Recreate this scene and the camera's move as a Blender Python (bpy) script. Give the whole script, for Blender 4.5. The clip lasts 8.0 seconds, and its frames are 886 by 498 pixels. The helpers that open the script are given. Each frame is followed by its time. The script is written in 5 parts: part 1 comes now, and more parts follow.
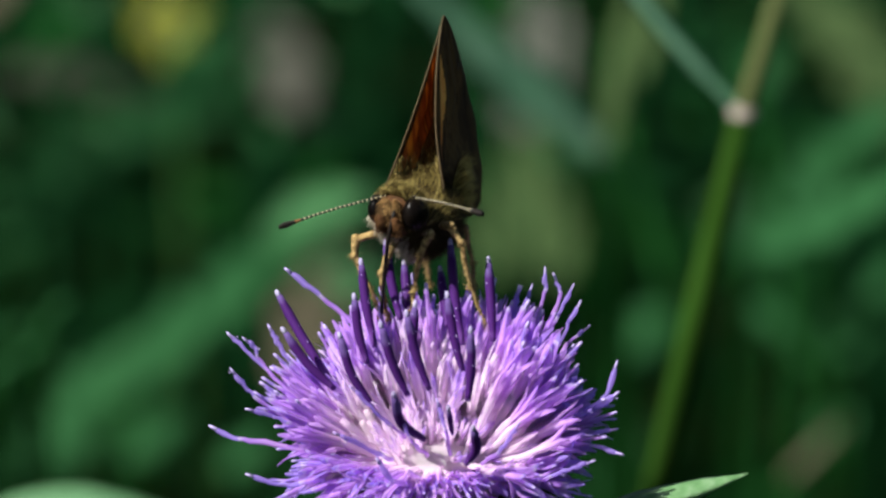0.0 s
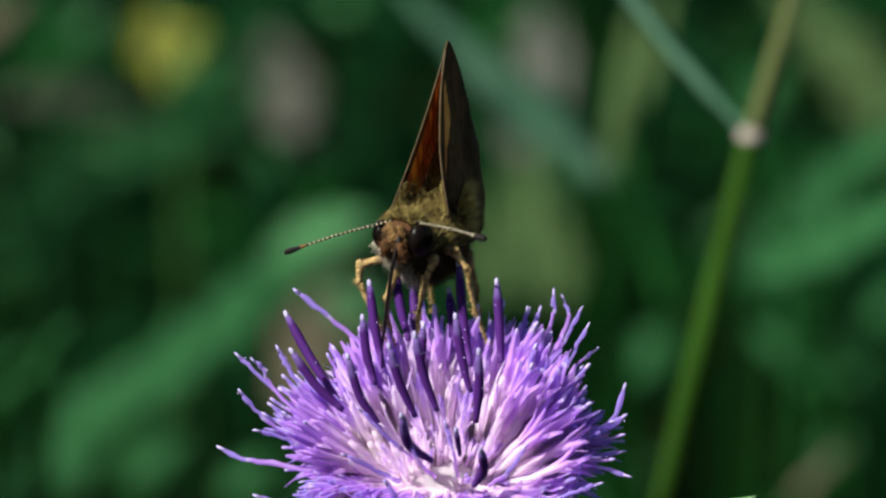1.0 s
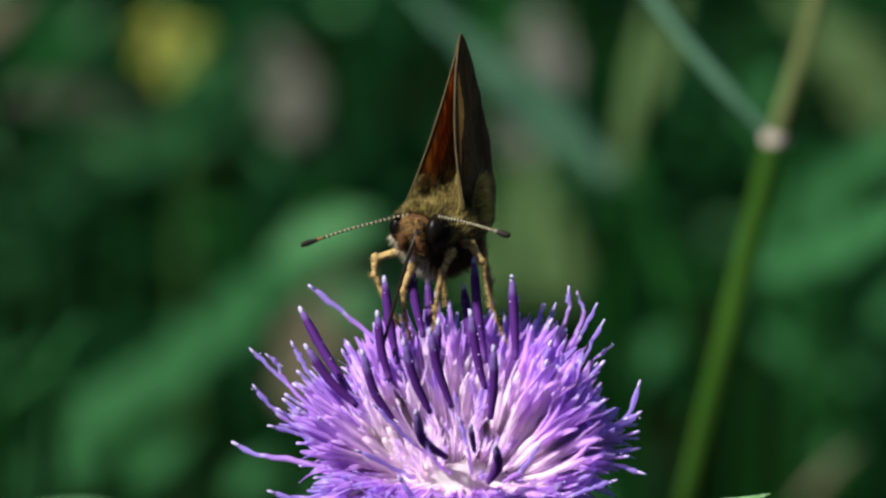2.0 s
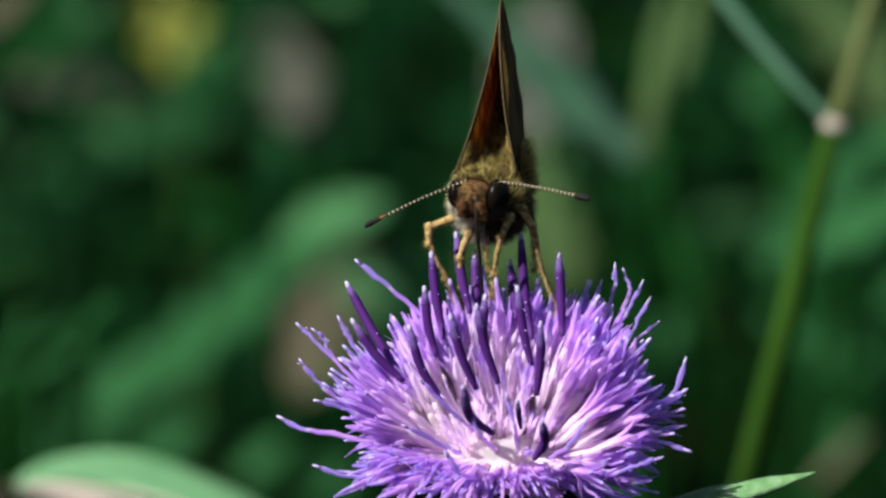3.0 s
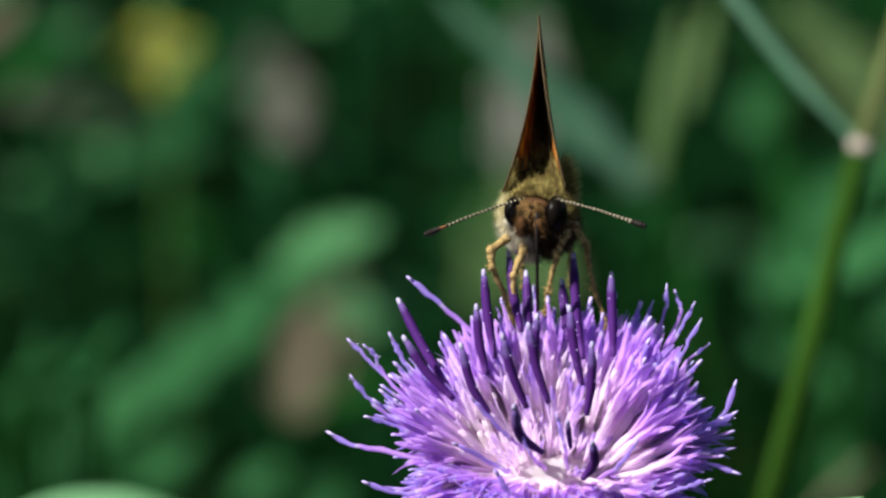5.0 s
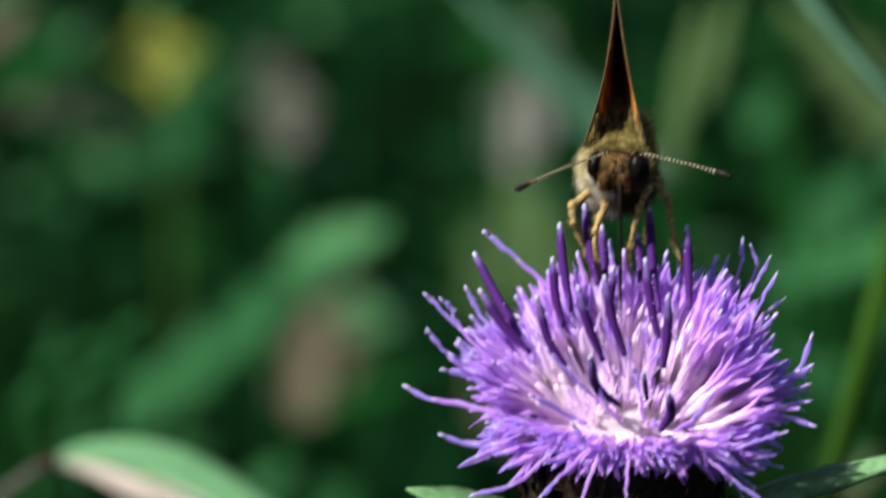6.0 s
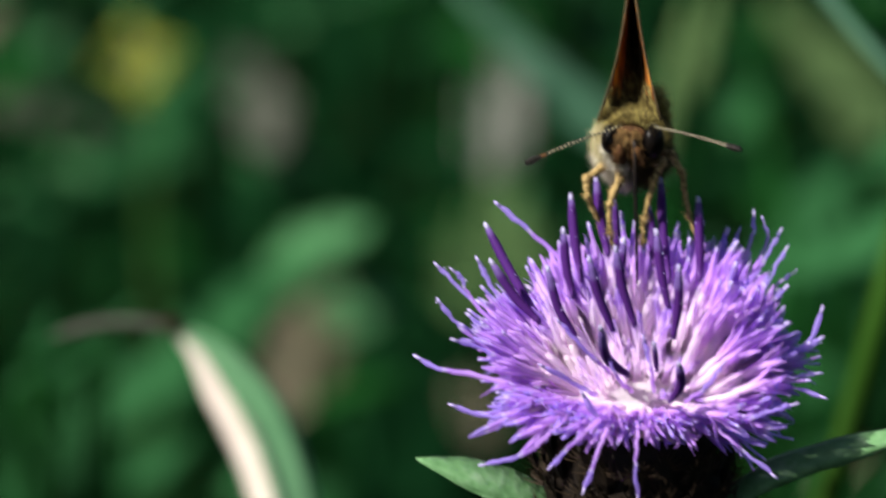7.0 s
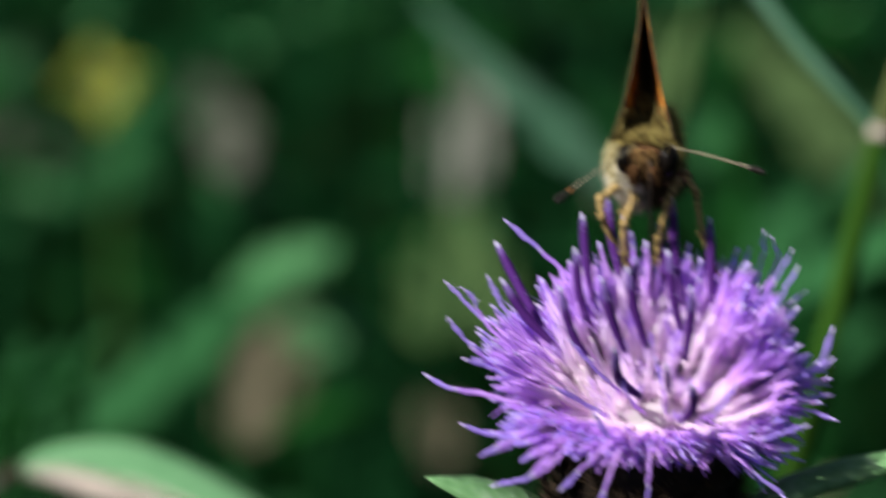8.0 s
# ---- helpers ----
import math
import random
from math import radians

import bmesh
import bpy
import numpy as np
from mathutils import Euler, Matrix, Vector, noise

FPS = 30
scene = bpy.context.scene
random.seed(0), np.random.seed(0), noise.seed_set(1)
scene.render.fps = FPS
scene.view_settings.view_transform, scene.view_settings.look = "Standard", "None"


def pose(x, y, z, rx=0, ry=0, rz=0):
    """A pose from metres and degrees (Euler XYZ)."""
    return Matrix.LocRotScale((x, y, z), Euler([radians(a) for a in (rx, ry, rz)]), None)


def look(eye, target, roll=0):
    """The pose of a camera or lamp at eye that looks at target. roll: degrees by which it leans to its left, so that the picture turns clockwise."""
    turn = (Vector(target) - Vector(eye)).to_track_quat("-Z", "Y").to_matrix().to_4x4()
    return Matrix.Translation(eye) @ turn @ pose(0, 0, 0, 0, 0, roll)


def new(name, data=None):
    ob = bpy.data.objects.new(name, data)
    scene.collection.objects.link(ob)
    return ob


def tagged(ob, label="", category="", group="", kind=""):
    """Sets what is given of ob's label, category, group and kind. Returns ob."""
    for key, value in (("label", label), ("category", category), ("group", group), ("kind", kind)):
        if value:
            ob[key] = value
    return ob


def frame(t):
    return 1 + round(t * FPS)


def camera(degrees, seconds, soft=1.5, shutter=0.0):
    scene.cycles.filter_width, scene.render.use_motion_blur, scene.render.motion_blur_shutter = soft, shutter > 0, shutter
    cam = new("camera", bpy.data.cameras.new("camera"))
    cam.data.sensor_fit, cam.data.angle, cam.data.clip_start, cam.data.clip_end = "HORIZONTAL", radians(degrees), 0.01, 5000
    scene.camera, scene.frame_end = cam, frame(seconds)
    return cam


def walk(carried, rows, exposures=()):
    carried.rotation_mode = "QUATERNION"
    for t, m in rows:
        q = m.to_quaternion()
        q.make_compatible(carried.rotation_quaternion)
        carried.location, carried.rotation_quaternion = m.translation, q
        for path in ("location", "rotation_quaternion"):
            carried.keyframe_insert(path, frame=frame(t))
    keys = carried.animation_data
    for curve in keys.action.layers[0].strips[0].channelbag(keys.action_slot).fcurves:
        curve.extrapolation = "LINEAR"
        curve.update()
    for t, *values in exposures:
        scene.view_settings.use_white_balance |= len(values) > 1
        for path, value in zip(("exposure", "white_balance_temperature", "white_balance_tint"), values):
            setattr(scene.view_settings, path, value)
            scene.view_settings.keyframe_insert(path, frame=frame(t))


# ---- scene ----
cam = camera(7.0, 8.0, soft=2.5, shutter=0.4)
cam.data.dof.use_dof = True
cam.data.dof.focus_distance = 0.3985
cam.data.dof.aperture_fstop = 56.0
walk(cam, [
    (0.0, pose(0.00000, -0.37588, 0.43681, 70.000, 0, 0.000) @ pose(0, 0, 0, 0, 0, 0.0)),
    (0.5, pose(-0.00030, -0.37588, 0.43681, 70.103, 0, -0.020) @ pose(0, 0, 0, 0, 0, 0.0)),
    (1.0, pose(-0.00100, -0.37588, 0.43681, 70.187, 0, -0.059) @ pose(0, 0, 0, 0, 0, 0.1)),
    (1.5, pose(-0.00190, -0.37588, 0.43681, 70.218, 0, -0.086) @ pose(0, 0, 0, 0, 0, 0.2)),
    (1.7, pose(-0.00260, -0.37588, 0.43681, 70.213, 0, -0.123) @ pose(0, 0, 0, 0, 0, 0.2)),
    (2.8, pose(-0.00800, -0.37639, 0.43540, 70.165, 0, -0.428) @ pose(0, 0, 0, 0, 0, 0.4)),
    (3.0, pose(-0.00950, -0.37656, 0.43493, 70.182, 0, -0.497) @ pose(0, 0, 0, 0, 0, 0.4)),
    (3.5, pose(-0.01100, -0.37656, 0.43493, 70.164, 0, -0.571) @ pose(0, 0, 0, 0, 0, 0.4)),
    (4.0, pose(-0.01350, -0.37622, 0.43587, 70.187, 0, -0.711) @ pose(0, 0, 0, 0, 0, 0.6)),
    (4.2, pose(-0.01370, -0.37605, 0.43634, 70.182, 0, -0.735) @ pose(0, 0, 0, 0, 0, 0.8)),
    (5.3, pose(-0.01700, -0.37622, 0.43587, 70.347, 0, -0.991) @ pose(0, 0, 0, 0, 0, 1.0)),
    (5.5, pose(-0.01800, -0.37622, 0.43587, 70.361, 0, -1.061) @ pose(0, 0, 0, 0, 0, 1.0)),
    (6.0, pose(-0.02000, -0.37759, 0.43211, 70.573, 0, -1.156) @ pose(0, 0, 0, 0, 0, 1.0)),
    (6.5, pose(-0.02200, -0.37878, 0.42882, 70.735, 0, -1.332) @ pose(0, 0, 0, 0, 0, 1.0)),
    (7.0, pose(-0.02300, -0.37861, 0.42929, 70.746, 0, -1.499) @ pose(0, 0, 0, 0, 0, 1.0)),
    (7.5, pose(-0.02500, -0.37947, 0.42694, 70.924, 0, -1.773) @ pose(0, 0, 0, 0, 0, 1.0)),
    (8.0, pose(-0.02650, -0.37861, 0.42929, 70.946, 0, -2.000) @ pose(0, 0, 0, 0, 0, 1.4)),
], exposures=[(0.0, 1.22), (1.5, 1.30), (3.5, 1.32), (5.5, 1.42), (7.0, 1.40), (8.0, 1.30)])

# ---- light ----
SUN_FROM = Vector((-0.62, -0.32, 0.72)).normalized()
world = bpy.data.worlds.new("sky")
scene.world = world
world.use_nodes = True
sky = world.node_tree.nodes.new("ShaderNodeTexSky")
sky.sky_type = "NISHITA"
sky.sun_disc = False
sky.sun_elevation = math.asin(SUN_FROM.z)
sky.sun_rotation = math.atan2(SUN_FROM.x, SUN_FROM.y)
back = world.node_tree.nodes["Background"]
back.inputs["Strength"].default_value = 0.037
world.node_tree.links.new(sky.outputs[0], back.inputs["Color"])
sun = new("sun", bpy.data.lights.new("sun", "SUN"))
sun.data.energy = 4.9
sun.data.angle = radians(0.5)
sun.data.color = (1.0, 0.96, 0.9)
sun.matrix_world = look((0, 0, 3), Vector((0, 0, 3)) - SUN_FROM)

# ---- measures and small helpers ----
MM = 0.001
PITCH = radians(20)
RIGHT = Vector((1, 0, 0))
UP = Vector((0, math.sin(PITCH), math.cos(PITCH)))
AHEAD = Vector((0, math.cos(PITCH), -math.sin(PITCH)))
START = Vector((0, -0.37588, 0.43681))


def spot(a, b, d):
    """A place d metres ahead of the first stand, a to the right and b up in millimetres per metre."""
    return START + d * (AHEAD + RIGHT * a * MM + UP * b * MM)


def aside(u, v, w=0.0):
    """A way of u mm right, v mm up and w mm ahead, square to the first view."""
    return (RIGHT * u + UP * v + AHEAD * w) * MM


def part(name, bm, mats, parent, label="", smooth=True):
    me = bpy.data.meshes.new(name)
    bmesh.ops.recalc_face_normals(bm, faces=bm.faces)
    bm.to_mesh(me)
    bm.free()
    for m in mats if isinstance(mats, (list, tuple)) else [mats]:
        me.materials.append(m)
    if smooth:
        me.shade_smooth()
    ob = new(name, me)
    ob.parent = parent
    return tagged(ob, label)


def linked(name, me, m, parent, label=""):
    ob = new(name, me)
    ob.parent = parent
    ob.matrix_basis = m
    return tagged(ob, label)


def thing(name, m, label, category, group="", kind=""):
    ob = new(name)
    ob.empty_display_size = 0.002
    ob.matrix_basis = m
    return tagged(ob, label, category, group, kind)


def tube(bm, pts, radii, n=6, mat=0):
    """A round rod along points, closed at both ends."""
    pts = [Vector(p) for p in pts]
    rings, side = [], Vector((0.31, 0.87, 0.19))
    for i, p in enumerate(pts):
        t = (pts[min(i + 1, len(pts) - 1)] - pts[max(i - 1, 0)]).normalized()
        side = side - t * side.dot(t)
        if side.length < 1e-6:
            side = t.orthogonal()
        side.normalize()
        up = t.cross(side)
        rings.append([bm.verts.new(p + (side * math.cos(a) + up * math.sin(a)) * radii[i])
                      for a in [2 * math.pi * k / n for k in range(n)]])
    for a, b in zip(rings, rings[1:]):
        for k in range(n):
            bm.faces.new((a[k], a[(k + 1) % n], b[(k + 1) % n], b[k])).material_index = mat
    bm.faces.new(rings[0][::-1]).material_index = mat
    bm.faces.new(rings[-1]).material_index = mat


def blade(bm, pts, widths, side, thick=0.0002, fold=0.12, mat=0, wave=0.0):
    """A leaf or strap along points: a thin lens in section, folded along its middle."""
    pts = [Vector(p) for p in pts]
    rings = []
    for i, p in enumerate(pts):
        t = (pts[min(i + 1, len(pts) - 1)] - pts[max(i - 1, 0)]).normalized()
        s = Vector(side) - t * Vector(side).dot(t)
        s.normalize()
        n = t.cross(s)
        w = widths[i] * 0.5
        lift = math.sin(i * 2.1) * wave * w
        th = thick * min(1.0, 0.25 + w / max(widths) * 2)
        rings.append([bm.verts.new(q) for q in (
            p - s * w + n * (fold * w + lift), p - s * w * 0.5 + n * (fold * w * 0.35 + th * 0.5),
            p + n * th * 0.2, p + s * w * 0.5 + n * (fold * w * 0.35 + th * 0.5),
            p + s * w + n * (fold * w - lift), p - n * th)])
    for a, b in zip(rings, rings[1:]):
        for k in range(6):
            bm.faces.new((a[k], a[(k + 1) % 6], b[(k + 1) % 6], b[k])).material_index = mat
    bm.faces.new(rings[0][::-1]).material_index = mat
    bm.faces.new(rings[-1]).material_index = mat


def curve(points, n):
    """n places on a smooth line through the points."""
    p = [Vector(q) for q in points]
    p = [2 * p[0] - p[1]] + p + [2 * p[-1] - p[-2]]
    out, spans = [], len(p) - 3
    for i in range(n):
        x = i / (n - 1) * spans
        k = min(int(x), spans - 1)
        t = x - k
        a, b, c, d = p[k:k + 4]
        out.append(0.5 * (2 * b + (c - a) * t + (2 * a - 5 * b + 4 * c - d) * t * t + (3 * b - a - 3 * c + d) * t ** 3))
    return out


def ellipsoid(bm, centre, radii, m=None, mat=0, u=14, v=10, rough=0.0):
    made = bmesh.ops.create_uvsphere(bm, u_segments=u, v_segments=v, radius=1)["verts"]
    for w in made:
        k = 1 + rough * noise.noise(w.co * 3.1 + Vector(centre) * 700)
        q = Vector((w.co.x * radii[0], w.co.y * radii[1], w.co.z * radii[2])) * k
        w.co = (m @ q if m else q) + Vector(centre)
    for f in {f for w in made for f in w.link_faces}:
        f.material_index = mat


def along(way, turn=0.0):
    """A turn that takes z to the given way."""
    return Vector(way).to_track_quat("Z", "Y").to_matrix().to_4x4() @ Matrix.Rotation(turn, 4, "Z")


# ---- materials ----
def material(name, stops, scale, rough=0.6, bump=0.2, through_light=0.0, sheen=0.0, stretch=(1, 1, 1), detail=4.0, vary=0.0, spec=0.12, tuft=0.0):
    """A surface whose colour runs over the stops by noise at two scales."""
    mat = bpy.data.materials.new(name)
    mat.use_nodes = True
    nt = mat.node_tree
    nodes, links = nt.nodes, nt.links
    bsdf = nodes["Principled BSDF"]
    co = nodes.new("ShaderNodeTexCoord")
    mp = nodes.new("ShaderNodeMapping")
    mp.inputs["Scale"].default_value = stretch
    links.new(co.outputs["Object"], mp.inputs["Vector"])
    fine, broad = nodes.new("ShaderNodeTexNoise"), nodes.new("ShaderNodeTexNoise")
    for tex, s in ((fine, scale), (broad, scale * 0.17)):
        tex.inputs["Scale"].default_value = s
        tex.inputs["Detail"].default_value = detail
        links.new(mp.outputs[0], tex.inputs["Vector"])
    mix = nodes.new("ShaderNodeMath")
    mix.operation = "ADD"
    links.new(fine.outputs["Fac"], mix.inputs[0])
    links.new(broad.outputs["Fac"], mix.inputs[1])
    info = nodes.new("ShaderNodeObjectInfo")
    shift = nodes.new("ShaderNodeMath")
    shift.operation = "MULTIPLY_ADD"
    shift.inputs[1].default_value = vary
    links.new(info.outputs["Random"], shift.inputs[0])
    links.new(mix.outputs[0], shift.inputs[2])
    if tuft:
        # each hair has a tone of its own
        geo = nodes.new("ShaderNodeNewGeometry")
        hair = nodes.new("ShaderNodeMath")
        hair.operation = "MULTIPLY_ADD"
        hair.inputs[1].default_value = tuft
        links.new(geo.outputs["Random Per Island"], hair.inputs[0])
        lower = nodes.new("ShaderNodeMath")
        lower.inputs[1].default_value = -tuft * 0.5
        links.new(shift.outputs[0], lower.inputs[0])
        links.new(lower.outputs[0], hair.inputs[2])
        shift = hair
    rng = nodes.new("ShaderNodeMapRange")
    rng.inputs["From Min"].default_value, rng.inputs["From Max"].default_value = 0.65, 1.35 + vary
    links.new(shift.outputs[0], rng.inputs["Value"])
    ramp = nodes.new("ShaderNodeValToRGB")
    ramp.color_ramp.elements[0].color, ramp.color_ramp.elements[1].color = (*stops[0], 1), (*stops[-1], 1)
    for i, c in enumerate(stops[1:-1]):
        e = ramp.color_ramp.elements.new((i + 1) / (len(stops) - 1))
        e.color = (*c, 1)
    links.new(rng.outputs[0], ramp.inputs["Fac"])
    links.new(ramp.outputs["Color"], bsdf.inputs["Base Color"])
    bsdf.inputs["Roughness"].default_value = rough
    bsdf.inputs["Specular IOR Level"].default_value = spec
    bsdf.inputs["Sheen Weight"].default_value = sheen
    if bump:
        b = nodes.new("ShaderNodeBump")
        b.inputs["Strength"].default_value = bump
        b.inputs["Distance"].default_value = 0.3 / scale
        links.new(fine.outputs["Fac"], b.inputs["Height"])
        links.new(b.outputs[0], bsdf.inputs["Normal"])
    if through_light:
        tr = nodes.new("ShaderNodeBsdfTranslucent")
        links.new(ramp.outputs["Color"], tr.inputs["Color"])
        ms = nodes.new("ShaderNodeMixShader")
        ms.inputs["Fac"].default_value = through_light
        links.new(bsdf.outputs[0], ms.inputs[1])
        links.new(tr.outputs[0], ms.inputs[2])
        links.new(ms.outputs[0], nodes["Material Output"].inputs["Surface"])
    return mat


def length_material(name, stops, rough=0.45, through_light=0.3, grain=60.0, vary=0.25, size=1.0, clear=0.0, run=False):
    """A petal's colour, which runs along its own length (stops: place, colour), with fine lengthwise streaks."""
    mat = bpy.data.materials.new(name)
    mat.use_nodes = True
    nodes, links = mat.node_tree.nodes, mat.node_tree.links
    bsdf = nodes["Principled BSDF"]
    co = nodes.new("ShaderNodeTexCoord")
    sep = nodes.new("ShaderNodeSeparateXYZ")
    links.new(co.outputs["Object"], sep.inputs[0])
    mp = nodes.new("ShaderNodeMapping")
    mp.inputs["Scale"].default_value = (1 / size, 1 / size, 0.08 / size)
    links.new(co.outputs["Object"], mp.inputs["Vector"])
    tex = nodes.new("ShaderNodeTexNoise")
    tex.inputs["Scale"].default_value = grain
    tex.inputs["Detail"].default_value = 3
    links.new(mp.outputs[0], tex.inputs["Vector"])
    info = nodes.new("ShaderNodeObjectInfo")
    k1, k2, k3 = [nodes.new("ShaderNodeMath") for _ in range(3)]
    for k in (k1, k2, k3):
        k.operation = "MULTIPLY_ADD"
    k1.inputs[1].default_value = 1 / size
    k1.inputs[2].default_value = -vary * 0.5
    if run:
        # the place along the floret is kept on its vertices, so that joined florets have it too
        place = nodes.new("ShaderNodeAttribute")
        place.attribute_name = "run"
        links.new(place.outputs["Fac"], k1.inputs[0])
    else:
        links.new(sep.outputs["Z"], k1.inputs[0])
    k2.inputs[1].default_value = vary
    links.new(info.outputs["Random"], k2.inputs[0])
    links.new(k1.outputs[0], k2.inputs[2])
    k3.inputs[1].default_value = 0.22
    links.new(tex.outputs["Fac"], k3.inputs[0])
    links.new(k2.outputs[0], k3.inputs[2])
    ramp = nodes.new("ShaderNodeValToRGB")
    ramp.color_ramp.elements[0].position, ramp.color_ramp.elements[1].position = stops[0][0], stops[-1][0]
    ramp.color_ramp.elements[0].color, ramp.color_ramp.elements[1].color = (*stops[0][1], 1), (*stops[-1][1], 1)
    for x, c in stops[1:-1]:
        ramp.color_ramp.elements.new(x).color = (*c, 1)
    links.new(k3.outputs[0], ramp.inputs["Fac"])
    links.new(ramp.outputs["Color"], bsdf.inputs["Base Color"])
    bsdf.inputs["Roughness"].default_value = rough
    bsdf.inputs["Specular IOR Level"].default_value = 0.06
    b = nodes.new("ShaderNodeBump")
    b.inputs["Strength"].default_value = 0.35
    b.inputs["Distance"].default_value = 0.0001
    links.new(tex.outputs["Fac"], b.inputs["Height"])
    links.new(b.outputs[0], bsdf.inputs["Normal"])
    tr = nodes.new("ShaderNodeBsdfTranslucent")
    links.new(ramp.outputs["Color"], tr.inputs["Color"])
    ms = nodes.new("ShaderNodeMixShader")
    ms.inputs["Fac"].default_value = through_light
    links.new(bsdf.outputs[0], ms.inputs[1])
    links.new(tr.outputs[0], ms.inputs[2])
    if clear:
        # thin tissue lets some light straight through
        pane = nodes.new("ShaderNodeBsdfTransparent")
        pane.inputs["Color"].default_value = (0.97, 0.90, 0.98, 1)
        last = nodes.new("ShaderNodeMixShader")
        last.inputs["Fac"].default_value = clear
        links.new(ms.outputs[0], last.inputs[1])
        links.new(pane.outputs[0], last.inputs[2])
        ms = last
    links.new(ms.outputs[0], nodes["Material Output"].inputs["Surface"])
    return mat


FLORET = length_material("floret_violet", [(0.28, (0.97, 0.87, 0.95)), (0.50, (0.95, 0.79, 0.97)), (0.70, (0.76, 0.49, 0.93)),
                                           (0.95, (0.53, 0.29, 0.84)), (1.08, (0.47, 0.34, 0.87)), (1.18, (0.75, 0.71, 0.92))], through_light=0.55, clear=0.42, run=True)
# pale florets, whitened further to hold the sunlit glow of the heart
YOUNG = length_material("young_floret_pink", [(0.4, (0.98, 0.91, 0.95)), (0.76, (0.97, 0.87, 0.98)), (0.96, (0.78, 0.60, 0.95)), (1.12, (0.55, 0.36, 0.88))], through_light=0.65, clear=0.42, run=True)
ANTHER = length_material("anther_dark_violet", [(0.05, (0.173, 0.072, 0.302)), (0.28, (0.0648, 0.0173, 0.137)), (0.92, (0.054, 0.0144, 0.115)),
                                                (1.12, (0.108, 0.0648, 0.216))], through_light=0.3, grain=9.0, vary=0.2, run=True)
TIP = material("floret_tip_pale", [(0.2428, 0.1812, 0.448), (0.4369, 0.3733, 0.6069)], 2500, rough=0.5)
STYLE = material("style_pale", [(0.1758, 0.1407, 0.3114), (0.3768, 0.3618, 0.4522)], 4000, rough=0.6)
# bract and fringe browns are darkened for the shade of the overhanging florets
BRACT = material("bract_brown_shaded", [(0.00164, 0.00123, 0.0008202), (0.00615, 0.00369, 0.00205), (0.0123, 0.008202, 0.0041)], 2500, rough=0.7)
FRINGE = material("bract_fringe_brown", [(0.008303, 0.004981, 0.00249), (0.02657, 0.01661, 0.008303)], 3000, rough=0.7)
STALK = material("stalk_green", [(0.02582, 0.06886, 0.01722), (0.05164, 0.1119, 0.02582)], 900, rough=0.6, stretch=(1, 1, 0.1), spec=0.0)
LEAF = material("knapweed_leaf_green", [(0.05149, 0.1287, 0.04558), (0.09439, 0.201, 0.08203), (0.1716, 0.2735, 0.1548)], 1400, rough=0.6, bump=0.6, through_light=0.2)
# these three greens are darkened: the deep shade behind is in their colour
GRASS = material("grass_green_shaded", [(0.001155, 0.006497, 0.001327), (0.002543, 0.01153, 0.002321)], 300, rough=0.55, through_light=0.25, stretch=(1, 1, 0.2), vary=0.4, spec=0.0)
HERB = material("herb_green_shaded", [(0.004457, 0.02943, 0.005622), (0.008921, 0.05151, 0.009666)], 160, rough=0.6, through_light=0.2, vary=0.4, spec=0.0)
TEAL = material("leaf_blue_green_shaded", [(0.002447, 0.01565, 0.004884), (0.004895, 0.02696, 0.008286)], 160, rough=0.6, through_light=0.1, spec=0.0)
SAGE = material("sage_green_leaf", [(0.01256, 0.05533, 0.01841), (0.02293, 0.08406, 0.02978)], 180, rough=0.55, through_light=0.2, spec=0.0)
STRAP = material("strap_green", [(0.07842, 0.2044, 0.08792), (0.1307, 0.2774, 0.1353)], 200, rough=0.36, through_light=0.2, spec=0.35)
PALE = material("pale_green_leaf", [(0.03591, 0.1175, 0.04413), (0.05998, 0.1586, 0.06619)], 200, rough=0.55, through_light=0.2, spec=0.0)
DRY = material("dry_leaf_grey", [(0.0485, 0.05223, 0.03765), (0.08207, 0.08702, 0.06408)], 200, rough=0.8, through_light=0.1, spec=0.0)
BLEACHED = material("bleached_leaf", [(0.085, 0.090, 0.075), (0.125, 0.122, 0.108)], 160, rough=0.8, through_light=0.1, spec=0.0)
LITTER = material("withered_leaf_greyish", [(0.03838, 0.0428, 0.03247), (0.06494, 0.06642, 0.05314)], 160, rough=0.8, through_light=0.1, spec=0.0)
OLIVE = material("olive_leaf", [(0.03613, 0.06664, 0.02338), (0.06163, 0.1023, 0.03825)], 180, rough=0.7, through_light=0.15, spec=0.0)
GREYBLADE = material("grey_green_blade", [(0.028, 0.078, 0.044), (0.050, 0.102, 0.066)], 180, rough=0.6, through_light=0.15, spec=0.0)
BROWN = material("dry_leaf_brown", [(0.05865, 0.05203, 0.03312), (0.1026, 0.09205, 0.0621)], 200, rough=0.8, through_light=0.1, spec=0.0)
YELLOW = material("yellow_petal", [(0.1248, 0.148, 0.016), (0.195, 0.216, 0.035)], 400, rough=0.5, through_light=0.25)
CULM = material("grass_stem", [(0.01145, 0.03519, 0.003802), (0.0191, 0.04838, 0.007602)], 400, rough=0.5, stretch=(1, 1, 0.1), spec=0.0)
STRAW = material("straw_stem", [(0.04361, 0.05804, 0.02008), (0.06853, 0.07982, 0.03155)], 400, rough=0.6, stretch=(1, 1, 0.1), spec=0.0)
NODE = material("stem_joint_pale", [(0.185, 0.1491, 0.1293), (0.2644, 0.2258, 0.2012)], 900, rough=0.6)
BLEACH = material("bleached_blade", [(0.4409, 0.3528, 0.2979), (0.6013, 0.5334, 0.4705)], 300, rough=0.55, through_light=0.15)
